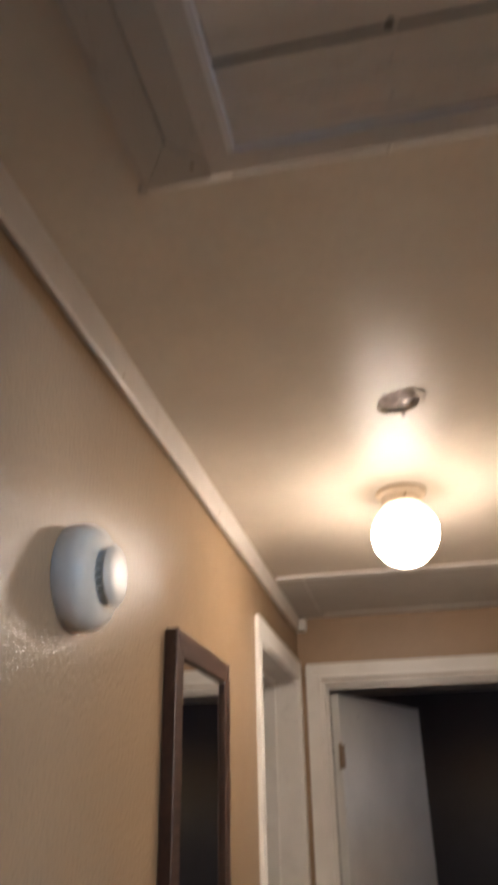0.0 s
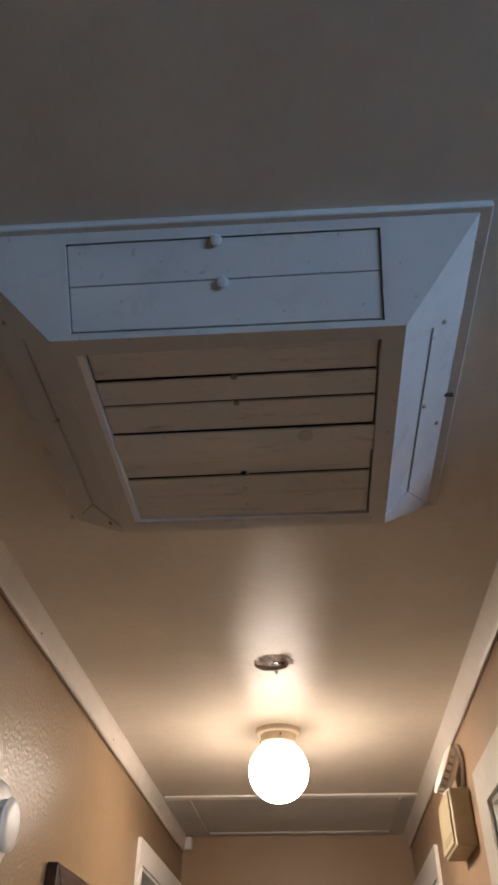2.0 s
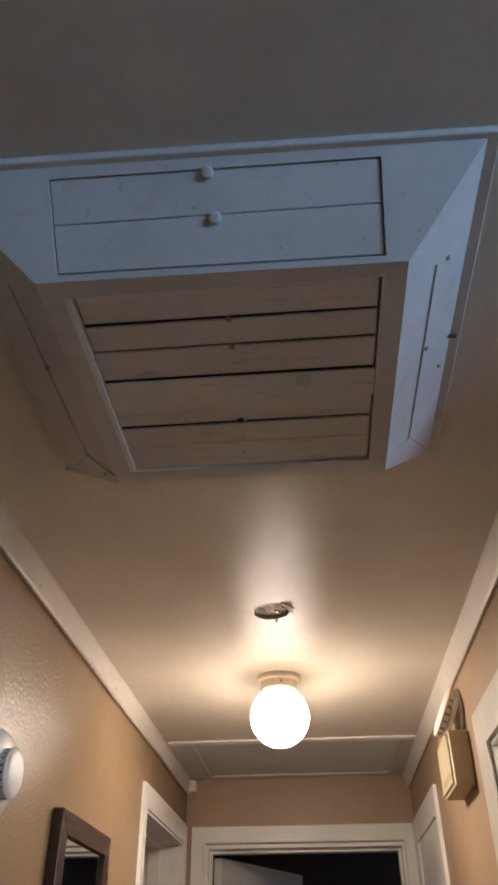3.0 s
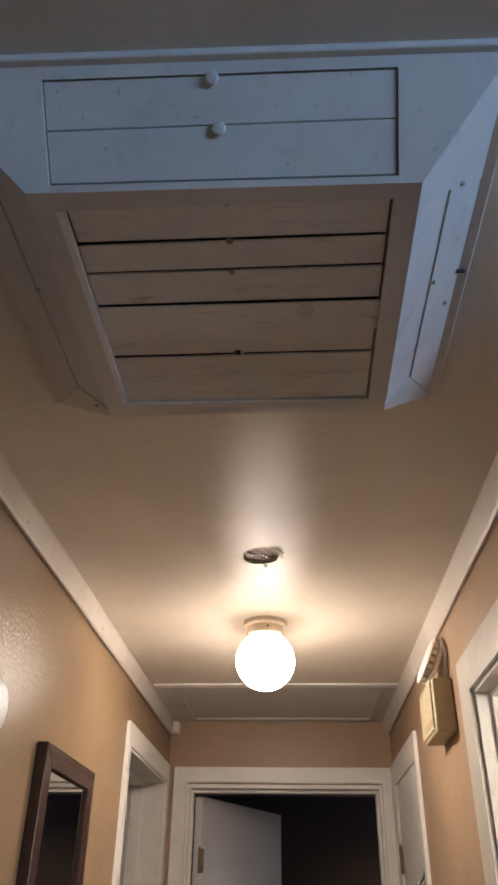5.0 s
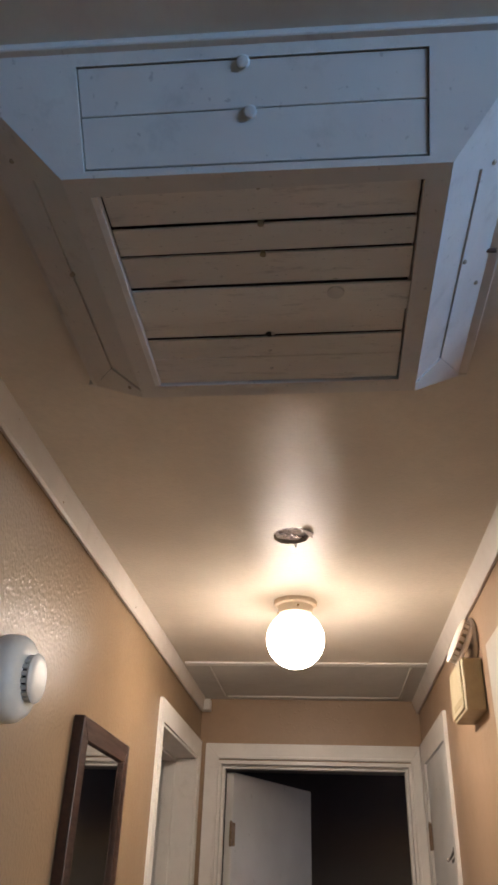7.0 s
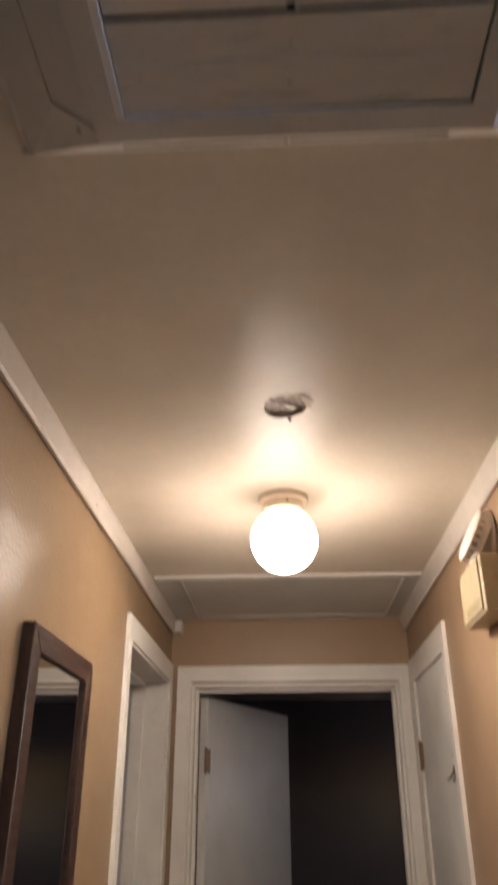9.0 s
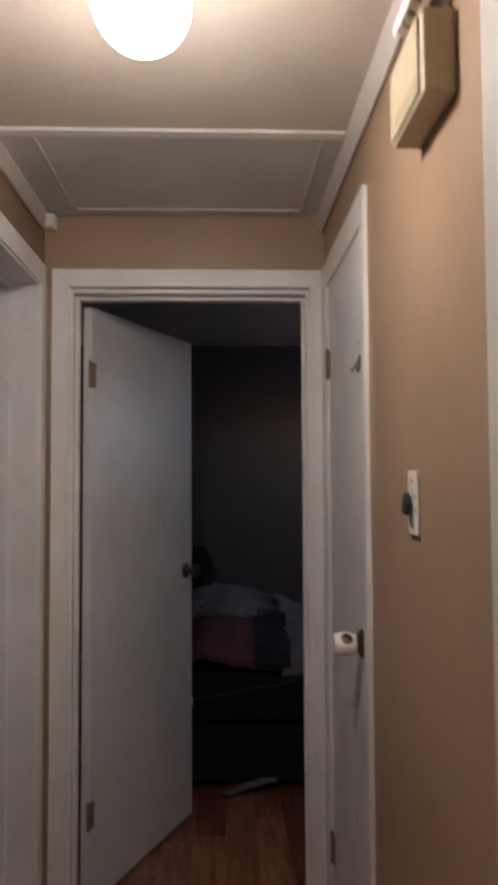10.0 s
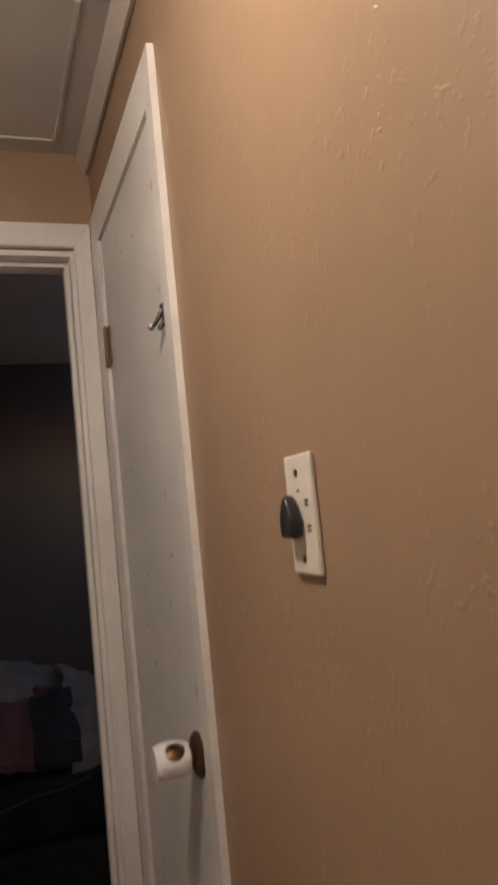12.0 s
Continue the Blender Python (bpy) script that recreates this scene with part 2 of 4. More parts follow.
def one_box(*a, **k):
    return box(bmesh.new(), *a, **k)


def prism(bm, pts, shift, bevel=0.0, seg=1):
    """A face through 3D points, given thickness along shift."""
    a = [bm.verts.new(Vector(p)) for p in pts]
    b = [bm.verts.new(Vector(p) + Vector(shift)) for p in pts]
    k = len(a)
    faces = [bm.faces.new(a), bm.faces.new(b[::-1])]
    faces += [bm.faces.new((a[i], b[i], b[(i + 1) % k], a[(i + 1) % k])) for i in range(k)]
    if bevel:
        bmesh.ops.recalc_face_normals(bm, faces=faces)
        es = list({e for f in faces for e in f.edges})
        bmesh.ops.bevel(bm, geom=es, offset=bevel, segments=seg, affect="EDGES", profile=0.5)
    return bm


def lathe(bm, profile, centre, axis, steps=40):
    """Turns (radius, height) pairs round an axis through centre."""
    turn = Vector((0, 0, 1)).rotation_difference(Vector(axis)).to_matrix()
    rings = []
    for r, h in profile:
        ring = []
        for i in range(steps):
            a = 2 * math.pi * i / steps
            ring.append(bm.verts.new(Vector(centre) + turn @ Vector((max(r, 1e-4) * math.cos(a), max(r, 1e-4) * math.sin(a), h))))
        rings.append(ring)
    for p, q in zip(rings, rings[1:]):
        for i in range(steps):
            bm.faces.new((p[i], p[(i + 1) % steps], q[(i + 1) % steps], q[i]))
    bm.faces.new(rings[0][::-1])
    bm.faces.new(rings[-1])
    return bm


def tube(bm, points, radius, steps=10):
    """A round bar along points."""
    pts = [Vector(p) for p in points]
    rings = []
    for i, p in enumerate(pts):
        d = (pts[min(i + 1, len(pts) - 1)] - pts[max(i - 1, 0)]).normalized()
        turn = Vector((0, 0, 1)).rotation_difference(d).to_matrix()
        rings.append([bm.verts.new(p + turn @ Vector((radius * math.cos(2 * math.pi * k / steps), radius * math.sin(2 * math.pi * k / steps), 0))) for k in range(steps)])
    for p, q in zip(rings, rings[1:]):
        for i in range(steps):
            bm.faces.new((p[i], p[(i + 1) % steps], q[(i + 1) % steps], q[i]))
    bm.faces.new(rings[0][::-1])
    bm.faces.new(rings[-1])
    return bm


def boxes(rows, bevel=0.0):
    bm = bmesh.new()
    for r in rows:
        box(bm, *r, bevel=bevel)
    return bm


def structure(name, bm, material, label):
    return tagged(part(name, bm, material), label, kind="structure")


# ---- the place: numbers ----
XL, XR, YE, ZC = -0.362, 0.543, 2.945, 2.262
YB = 0.43                       # hall opens into the living room behind this line; unseen edge, shades the alarm
LX, LY = 2.10, -3.60            # living room's far walls, unseen; LX sets the window light's falloff
BX0, BX1, BY = -1.55, 1.75, 5.30  # bedroom
T = 0.115

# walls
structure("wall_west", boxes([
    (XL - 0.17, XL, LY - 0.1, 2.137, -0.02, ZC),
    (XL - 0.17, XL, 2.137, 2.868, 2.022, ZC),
    (XL - 0.17, XL, 2.868, YE + T, -0.02, ZC)]), TANROUGH_TONED, "tan semi-gloss hallway wall with rough rolled texture")
structure("wall_east", boxes([
    (XR, XR + T, YB, 0.600, -0.02, ZC),
    (XR, XR + T, 0.600, 1.362, 1.997, ZC),
    (XR, XR + T, 1.362, 2.262, -0.02, ZC),
    (XR, XR + T, 2.262, 2.826, 2.004, ZC),
    (XR, XR + T, 2.826, YE + T, -0.02, ZC)]), TAN, "tan semi-gloss hallway wall with rough rolled texture")
structure("wall_north", boxes([
    (XL, -0.284, YE, YE + T, -0.02, ZC),
    (-0.284, 0.498, YE, YE + T, 2.018, ZC),
    (0.498, XR, YE, YE + T, -0.02, ZC)]), TAN, "tan wall above the white bedroom door frame")
structure("wall_living_room", boxes([
    (LX, LX + 0.1, LY - 0.1, -1.60, -0.02, ZC), (LX, LX + 0.1, -0.30, 2.2, -0.02, ZC),
    (LX, LX + 0.1, -1.60, -0.30, -0.02, 1.90), (LX, LX + 0.1, -1.60, -0.30, 2.25, ZC),
    (XL, LX, LY - 0.1, LY, -0.02, ZC), (XR + T, LX, 2.1, 2.2, -0.02, ZC)]), PLAIN, "unseen beige living room wall, pale to bounce light")
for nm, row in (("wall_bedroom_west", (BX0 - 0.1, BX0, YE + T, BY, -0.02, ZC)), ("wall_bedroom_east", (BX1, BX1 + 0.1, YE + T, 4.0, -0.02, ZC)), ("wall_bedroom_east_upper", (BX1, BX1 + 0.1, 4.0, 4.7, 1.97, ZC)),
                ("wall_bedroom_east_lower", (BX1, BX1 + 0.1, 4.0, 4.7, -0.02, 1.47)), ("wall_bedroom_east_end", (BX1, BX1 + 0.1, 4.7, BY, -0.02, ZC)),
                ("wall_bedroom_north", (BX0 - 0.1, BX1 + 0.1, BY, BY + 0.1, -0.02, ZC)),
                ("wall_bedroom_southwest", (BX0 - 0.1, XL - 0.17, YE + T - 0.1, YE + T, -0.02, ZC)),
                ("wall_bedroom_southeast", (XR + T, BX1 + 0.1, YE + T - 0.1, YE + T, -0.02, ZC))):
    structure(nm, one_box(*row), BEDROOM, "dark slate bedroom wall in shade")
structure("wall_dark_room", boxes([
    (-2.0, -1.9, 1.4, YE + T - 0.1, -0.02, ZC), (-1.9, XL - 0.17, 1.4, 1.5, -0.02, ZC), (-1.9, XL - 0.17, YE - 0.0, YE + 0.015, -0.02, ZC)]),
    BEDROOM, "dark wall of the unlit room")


SIDE = wall_paint("pale_side_room_paint", (0.60, 0.57, 0.52), 0.5, 0.1)
for nm, row in (("wall_side_room_south", (XR + T, 1.95, 0.42, 0.50, -0.02, ZC)), ("wall_side_room_east", (1.95, 2.03, 0.42, 2.1, -0.02, ZC))):
    structure(nm, one_box(*row), SIDE, "plain pale side room wall")


# ceiling with a torn hole
def ceiling_mesh():
    bm = bmesh.new()
    outer = [(-2.1, LY - 0.1), (LX + 0.1, LY - 0.1), (LX + 0.1, BY + 0.1), (-2.1, BY + 0.1)]
    rnd = random.Random(4)
    hole = []
    for i in range(18):
        a = 2 * math.pi * i / 18
        rx, ry = 0.043, 0.050
        k = 1 + rnd.uniform(-0.12, 0.06)
        x, y = rx * math.cos(a) * k, ry * math.sin(a) * k
        if x > 0.012 and y < -0.01:
            x, y = x + 0.004, y * 0.8
        hole.append((0.090 + x, 1.256 + y))
    loops = []
    for pts in (outer, hole):
        vs = [bm.verts.new((x, y, ZC)) for x, y in pts]
        loops += [bm.edges.new((vs[i], vs[(i + 1) % len(vs)])) for i in range(len(vs))]
    res = bmesh.ops.triangle_fill(bm, edges=loops, use_beauty=True)
    faces = [g for g in res["geom"] if isinstance(g, bmesh.types.BMFace)]
    ext = bmesh.ops.extrude_face_region(bm, geom=faces)
    bmesh.ops.translate(bm, vec=(0, 0, 0.012), verts=[g for g in ext["geom"] if isinstance(g, bmesh.types.BMVert)])
    return bm


structure("ceiling", ceiling_mesh(), CEIL, "cream semi-gloss textured ceiling with a torn hole")
structure("ceiling_backing", one_box(-2.1, LX + 0.1, LY - 0.1, BY + 0.1, ZC + 0.024, ZC + 0.06), FIBRE, "grey fibreboard above the ceiling")

# torn edge and junk seen in the hole
scrap = thing("ceiling_hole", (0.09, 1.256, ZC), "torn grey hole in the ceiling with hanging paper scraps", "hole")
bm = bmesh.new()
prism(bm, [(0.050, 1.228, ZC + 0.003), (0.098, 1.212, ZC + 0.0015), (0.129, 1.252, ZC + 0.004), (0.100, 1.296, ZC + 0.006), (0.054, 1.280, ZC + 0.005)], (0, 0, 0.002))
part("board_scrap", bm, FIBRE, scrap)
bm = bmesh.new()
prism(bm, [(0.112, 1.208, ZC - 0.001), (0.142, 1.232, ZC - 0.005), (0.136, 1.246, ZC - 0.003), (0.139, 1.268, ZC - 0.001), (0.128, 1.262, ZC + 0.002), (0.120, 1.238, ZC + 0.003)], (0, 0, -0.0012))
part("paper_flap", bm, PAPER, scrap)
bm = bmesh.new()
prism(bm, [(0.092, 1.300, ZC - 0.001), (0.102, 1.300, ZC - 0.001), (0.098, 1.304, ZC - 0.010)], (0, 0.001, 0))
part("paper_flap", bm, PAPER, scrap)
bm = bmesh.new()
tube(bm, [(0.075, 1.245, ZC + 0.012), (0.095, 1.262, ZC + 0.003), (0.115, 1.268, ZC + 0.002), (0.128, 1.250, ZC + 0.010)], 0.0022, 8)
part("wire", bm, STEEL, scrap, smooth=True)
rnd = random.Random(31)
for k in range(7):
    bx, by = 0.064 + 0.055 * rnd.random(), 1.230 + 0.05 * rnd.random()
    bm = bmesh.new()
    prism(bm, [(bx + rnd.uniform(-0.012, 0.012), by + rnd.uniform(-0.010, 0.010), ZC + rnd.uniform(-0.003, 0.003)) for _ in range(3)], (0.0003, 0, 0.0009))
    part("paper_shred", bm, PAPER if k % 3 else FIBRE, scrap)


# crown boards
def board_along_y(section, y0, y1, wob=0.0, seed=1):
    """Extrudes an (x, z) section along y with a slightly uneven run."""
    bm = bmesh.new()
    rnd = random.Random(seed)
    rings = []
    k = 26
    for i in range(k + 1):
        y = y0 + (y1 - y0) * i / k
        j = rnd.uniform(-wob, wob)
        rings.append([bm.verts.new((x, y, z + (j if n_ >= 2 else 0))) for n_, (x, z) in enumerate(section)])
    s = len(section)
    for p, q in zip(rings, rings[1:]):
        for i in range(s):
            bm.faces.new((p[i], p[(i + 1) % s], q[(i + 1) % s], q[i]))
    bm.faces.new(rings[0])
    bm.faces.new(rings[-1][::-1])
    return bm


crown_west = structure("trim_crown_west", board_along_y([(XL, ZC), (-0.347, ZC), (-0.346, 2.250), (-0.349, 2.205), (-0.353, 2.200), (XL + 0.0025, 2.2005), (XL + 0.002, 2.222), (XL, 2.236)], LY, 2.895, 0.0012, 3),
          CROWN_DIM, "white painted flat crown board")
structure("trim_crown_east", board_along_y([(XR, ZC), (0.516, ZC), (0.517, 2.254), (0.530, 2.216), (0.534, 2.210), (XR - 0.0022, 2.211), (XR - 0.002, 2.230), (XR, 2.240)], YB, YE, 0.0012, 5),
          CROWN_DIM, "white painted angled crown board")
for y, z in ((0.72, 2.243), (0.98, 2.216), (1.21, 2.240), (1.62, 2.218), (2.05, 2.238)):
    part("nail_head", lathe(bmesh.new(), [(0.0026, -0.002), (0.0026, 0.0006), (0.0012, 0.0012)], (-0.3475, y, z), (1, 0, 0), 10), DULLBRASS, crown_west, smooth=True)
structure("trim_corner_block", one_box(XL, -0.322, 2.897, 2.943, 2.205, 2.250, bevel=0.003), WHITE, "white painted corner block at the crown's end")
structure("trim_ceiling_batten", one_box(-0.340, 0.514, 2.346, 2.384, 2.2555, ZC, bevel=0.002), WHITE, "white flat batten across the ceiling")
PANEL = trim_paint("grey_white_panel_paint", (0.60, 0.58, 0.54), 0.45, amount=0.12)
structure("ceiling_panel", one_box(-0.352, 0.518, 2.386, YE - 0.001, ZC - 0.0035, ZC, bevel=0.001), PANEL, "greyish white painted panel at the hallway's end ceiling")
bm = boxes([(-0.245, 0.455, 2.874, 2.884, 2.2530, ZC), (0.458, 0.467, 2.40, 2.872, 2.2540, ZC), (-0.262, -0.254, 2.40, 2.868, 2.2550, ZC)], bevel=0.0015)
structure("trim_ceiling_bead", bm, PANEL, "thin raised bead framing the ceiling panel")


# door casings, jambs and stops
def casing_face(bm, axis, face, depth, a0, a1, top, width, head, side="both", wob=0.0, seed=1, width2=None):
    """Mitred flat boards round an opening from a0 to a1, up to top. axis: the wall's normal; face: its front; depth: signed board thickness."""
    rnd = random.Random(seed)
    width2 = width2 or width

    def place(u, z):
        return (face, u, z) if axis == "x" else (u, face, z)
    shift = (depth, 0, 0) if axis == "x" else (0, depth, 0)
    left = [place(a0, top), place(a0 - width, top + head)]
    right = [place(a1, top), place(a1 + width2, top + head)]
    steps = 24 if wob else 1

    def outer(u, s):
        return [place(u + s * abs(rnd.uniform(-wob, wob)), (top + head) * (1 - i / steps)) for i in range(1, steps)]
    out = []
    if side in ("both", "low"):
        out.append([left[0], left[1]] + outer(a0 - width, -1) + [place(a0 - width, 0), place(a0, 0)])
    if side in ("both", "high"):
        out.append([right[0], right[1]] + outer(a1 + width2, 1) + [place(a1 + width2, 0), place(a1, 0)])
    out.append([left[0], left[1], right[1], right[0]])
    for pts in out:
        prism(bm, pts, shift, 0.0 if wob else 0.002)
    return bm


f1 = tagged(thing("door_frame", (0.10, YE, 0), "white painted door frame with mitred casing", "door frame"), kind="structure")
part("casing", casing_face(bmesh.new(), "y", YE - 0.016, 0.016, -0.279, 0.492, 2.022, 0.056, 0.059, width2=0.040), WHITE, f1)
part("casing_bead", casing_face(bmesh.new(), "y", YE - 0.0195, 0.004, -0.279, 0.492, 2.022, 0.011, 0.011), WHITE, f1)
part("jamb", boxes([(-0.284, -0.268, YE - 0.004, YE + T + 0.01, 0, 2.004), (0.482, 0.498, YE - 0.004, YE + T + 0.01, 0, 2.004), (-0.284, 0.498, YE - 0.004, YE + T + 0.01, 2.004, 2.018)], 0.001), WHITE, f1)
part("stop", boxes([(-0.268, -0.257, YE + 0.035, YE + 0.070, 0, 1.992), (0.471, 0.482, YE + 0.035, YE + 0.070, 0, 1.992), (-0.268, 0.482, YE + 0.035, YE + 0.070, 1.992, 2.004)], 0.0015), WHITE, f1)

f2 = tagged(thing("door_frame", (XL, 2.5, 0), "white painted frame of the open doorway to a dark room", "door frame"), kind="structure")
part("casing", casing_face(bmesh.new(), "x", XL + 0.011, -0.011, 2.140, 2.868, 2.018, 0.044, 0.067, wob=0.0007, seed=8, width2=0.058), WHITE, f2)
part("jamb", boxes([(XL - 0.172, XL + 0.004, 2.137, 2.151, 0, 2.010), (XL - 0.172, XL + 0.004, 2.852, 2.868, 0, 2.010), (XL - 0.172, XL + 0.004, 2.137, 2.868, 2.010, 2.022)], 0.001), WHITE, f2)
part("stop", boxes([(XL - 0.126, XL - 0.078, 2.151, 2.163, 0, 1.998), (XL - 0.126, XL - 0.078, 2.841, 2.852, 0, 1.998), (XL - 0.126, XL - 0.078, 2.151, 2.852, 1.998, 2.010)], 0.002), WHITE, f2)
part("strike_plate", one_box(XL - 0.163, XL - 0.128, 2.8495, 2.853, 1.003, 1.066, bevel=0.001), BRONZE, f2, "small bronze strike plate")

f3 = tagged(thing("door_frame", (XR, 2.55, 0), "white painted closet door frame with chipped edge", "door frame"), kind="structure")
part("casing", casing_face(bmesh.new(), "x", XR - 0.011, 0.011, 2.282, 2.830, 2.002, 0.040, 0.083, wob=0.0016, seed=11, width2=0.097), WHITE, f3)
part("jamb", boxes([(XR - 0.004, XR + T, 2.252, 2.262, 0, 1.998), (XR - 0.004, XR + T, 2.826, 2.836, 0, 1.998)], 0.001), WHITE, f3)
part("bead", boxes([(XR - 0.0135, XR - 0.010, 2.8265, 2.8335, 0, 1.703), (XR - 0.0135, XR - 0.010, 2.8265, 2.8335, 1.806, 2.000)], 0.001), WHITE, f3)

f4 = tagged(thing("door_frame", (XR, 0.98, 0), "white painted wide frame of the doorway to a daylit room", "door frame"), kind="structure")
part("casing", casing_face(bmesh.new(), "x", XR - 0.014, 0.014, 0.606, 1.356, 1.993, 0.100, 0.080, wob=0.0007, seed=13), CASING_DIM, f4)
part("jamb", boxes([(XR - 0.004, XR + T + 0.004, 0.600, 0.616, 0, 1.985), (XR - 0.004, XR + T + 0.004, 1.348, 1.362, 0, 1.985), (XR - 0.004, XR + T + 0.004, 0.600, 1.362, 1.985, 1.997)], 0.001), WHITE, f4)
part("stop", boxes([(XR + 0.026, XR + 0.064, 0.616, 0.627, 0, 1.974), (XR + 0.026, XR + 0.064, 1.337, 1.348, 0, 1.974), (XR + 0.026, XR + 0.064, 0.616, 1.348, 1.974, 1.985)], 0.002), WHITE, f4)
part("strike_plate", one_box(XR + 0.070, XR + 0.105, 1.3455, 1.349, 0.985, 1.047, bevel=0.001), BRASS, f4, "polished brass strike plate")


# ---- doors ----
def hinge(parent, centre, along, side, material):
    """Barrel hinge with one leaf. along: leaf's direction; side: leaf's normal."""
    c, a, s = Vector(centre), Vector(along).normalized(), Vector(side).normalized()
    bm = bmesh.new()
    tube(bm, [c + Vector((0, 0, -0.044)), c + Vector((0, 0, 0.044))], 0.0055, 12)
    tube(bm, [c + Vector((0, 0, 0.044)), c + Vector((0, 0, 0.049))], 0.0035, 8)
    z = Vector((0, 0, 0.042))
    prism(bm, [c - z, c + a * 0.032 - z, c + a * 0.032 + z, c + z], s * 0.002)
    for dz in (-0.028, 0.0, 0.028):
        lathe(bm, [(0.0035, 0), (0.0035, 0.001), (0.0018, 0.0016)], c + a * 0.016 + Vector((0, 0, dz)) + s * 0.002, s, 10)
    return part("hinge", bm, material, parent, smooth=True)


# bedroom door, standing open
D0, D1 = Vector((-0.236, 3.045, 0.0)), Vector((0.078, 3.735, 0.0))
dirn = (D1 - D0).normalized()
norm = Vector((dirn.y, -dirn.x, 0))
door = tagged(thing("door_1", D0, "white flush bedroom door standing half open", "door"), kind="structure")
bm = bmesh.new()
z0, z1 = Vector((0, 0, 0.014)), Vector((0, 0, 1.988))
H0 = D0 + dirn * 0.016
prism(bm, [H0 + z0, D1 + z0, D1 + z1, H0 + z1], -norm * 0.035, 0.0015)
part("leaf", bm, DOORWHITE, door)
for hz in (1.757, 0.306):
    hinge(door, D0 + dirn * 0.006 + Vector((0, 0, hz)) + norm * 0.001, dirn, norm, HINGE)
KP = D1 - dirn * 0.058 + Vector((0, 0, 1.025))
KNOB = [(0.031, 0.0), (0.031, 0.004), (0.024, 0.009), (0.012, 0.012), (0.011, 0.026), (0.020, 0.032), (0.027, 0.042), (0.027, 0.052), (0.020, 0.060), (0.004, 0.062)]
part("knob", lathe(bmesh.new(), KNOB, KP, norm, 28), DARKSTEEL, door, "dark bronze knob", True)
part("knob", lathe(bmesh.new(), KNOB, KP - norm * 0.035, -norm, 28), BRONZE, door, "dark bronze knob", True)
bm = bmesh.new()
e0 = D1 + dirn * 0.0012
prism(bm, [e0 - norm * 0.006 + Vector((0, 0, 0.995)), e0 - norm * 0.029 + Vector((0, 0, 0.995)), e0 - norm * 0.029 + Vector((0, 0, 1.055)), e0 - norm * 0.006 + Vector((0, 0, 1.055))], -dirn * 0.002)
part("latch_plate", bm, STEEL, door)

# closet door, shut
door2 = tagged(thing("door_2", (0.545, 2.55, 0), "greyish white flush closet door, shut", "door"), kind="structure")
part("leaf", one_box(0.5385, 0.573, 2.2665, 2.8235, 0.012, 2.0015, bevel=0.0015), DOORWHITE, door2)
for hz in (1.755, 0.305):
    hinge(door2, (0.5325, 2.826, hz), (0.12, -1, 0), (-1, -0.12, 0), HINGE)
KC = Vector((0.5385, 2.335, 1.014))
part("rosette", lathe(bmesh.new(), [(0.034, 0), (0.034, 0.003), (0.029, 0.008), (0.015, 0.012), (0.0, 0.0121)], KC, (-1, 0, 0), 36), BRONZE, door2, "brown bronze rosette", True)
part("knob", lathe(bmesh.new(), [(0.010, 0.010), (0.010, 0.026), (0.018, 0.034), (0.0215, 0.044), (0.019, 0.056), (0.006, 0.060)], KC, (-1, 0, 0), 28), BRASS, door2, "brass knob inside a white cover", True)


# child-proof cover: a barrel with a round opening on top
def knob_cover():
    bm = bmesh.new()
    steps, rings = 96, 30
    r_out, r_in, length = 0.0280, 0.0250, 0.052
    c = KC + Vector((-0.018, 0, 0))

    def grid(r):
        rows = []
        for j in range(rings + 1):
            h = (length if r == r_out else length - 0.003) * j / rings
            k = 1 - 0.20 * abs(2 * j / rings - 1) ** 2.5
            rows.append([bm.verts.new(c + Vector((-h, r * k * math.sin(2 * math.pi * i / steps), r * k * math.cos(2 * math.pi * i / steps)))) for i in range(steps)])
        return rows
    a, b = grid(r_out), grid(r_in)
    gone = set()
    for j in range(rings):
        for i in range(steps):
            ang = (i + 0.5) / steps * 2 * math.pi
            ang = ang - 2 * math.pi if ang > math.pi else ang
            ang += 0.85
            h = length * (j + 0.5) / rings
            if (r_out * ang) ** 2 + (h - 0.024) ** 2 < 0.0150 ** 2:
                gone.add((i, j))
    for j in range(rings):
        for i in range(steps):
            if (i, j) in gone:
                continue
            i2 = (i + 1) % steps
            bm.faces.new((a[j][i], a[j][i2], a[j + 1][i2], a[j + 1][i]))
            bm.faces.new((b[j][i], b[j + 1][i], b[j + 1][i2], b[j][i2]))
            for (ni, nj, p, q) in (((i - 1) % steps, j, (j, i), (j + 1, i)), (i2, j, (j, i2), (j + 1, i2)), (i, j - 1, (j, i), (j, i2)), (i, j + 1, (j + 1, i), (j + 1, i2))):
                if (ni, nj) in gone:
                    bm.faces.new((a[p[0]][p[1]], a[q[0]][q[1]], b[q[0]][q[1]], b[p[0]][p[1]]))
    for i in range(steps):
        i2 = (i + 1) % steps
        bm.faces.new((a[0][i], b[0][i], b[0][i2], a[0][i2]))
    bm.faces.new(a[rings])
    bm.faces.new(b[rings][::-1])
    return bm


cover = part("knob_cover", knob_cover(), CLEANWHITE, door2, "white plastic child-proof knob cover with a round opening", True)
part("cover_seam", lathe(bmesh.new(), [(0.0256, 0.0), (0.0276, 0.001), (0.0272, 0.003), (0.0250, 0.004)], KC + Vector((-0.058, 0, -0.003)), (-1, 0, -0.12), 40), CLEANWHITE, cover, smooth=True)

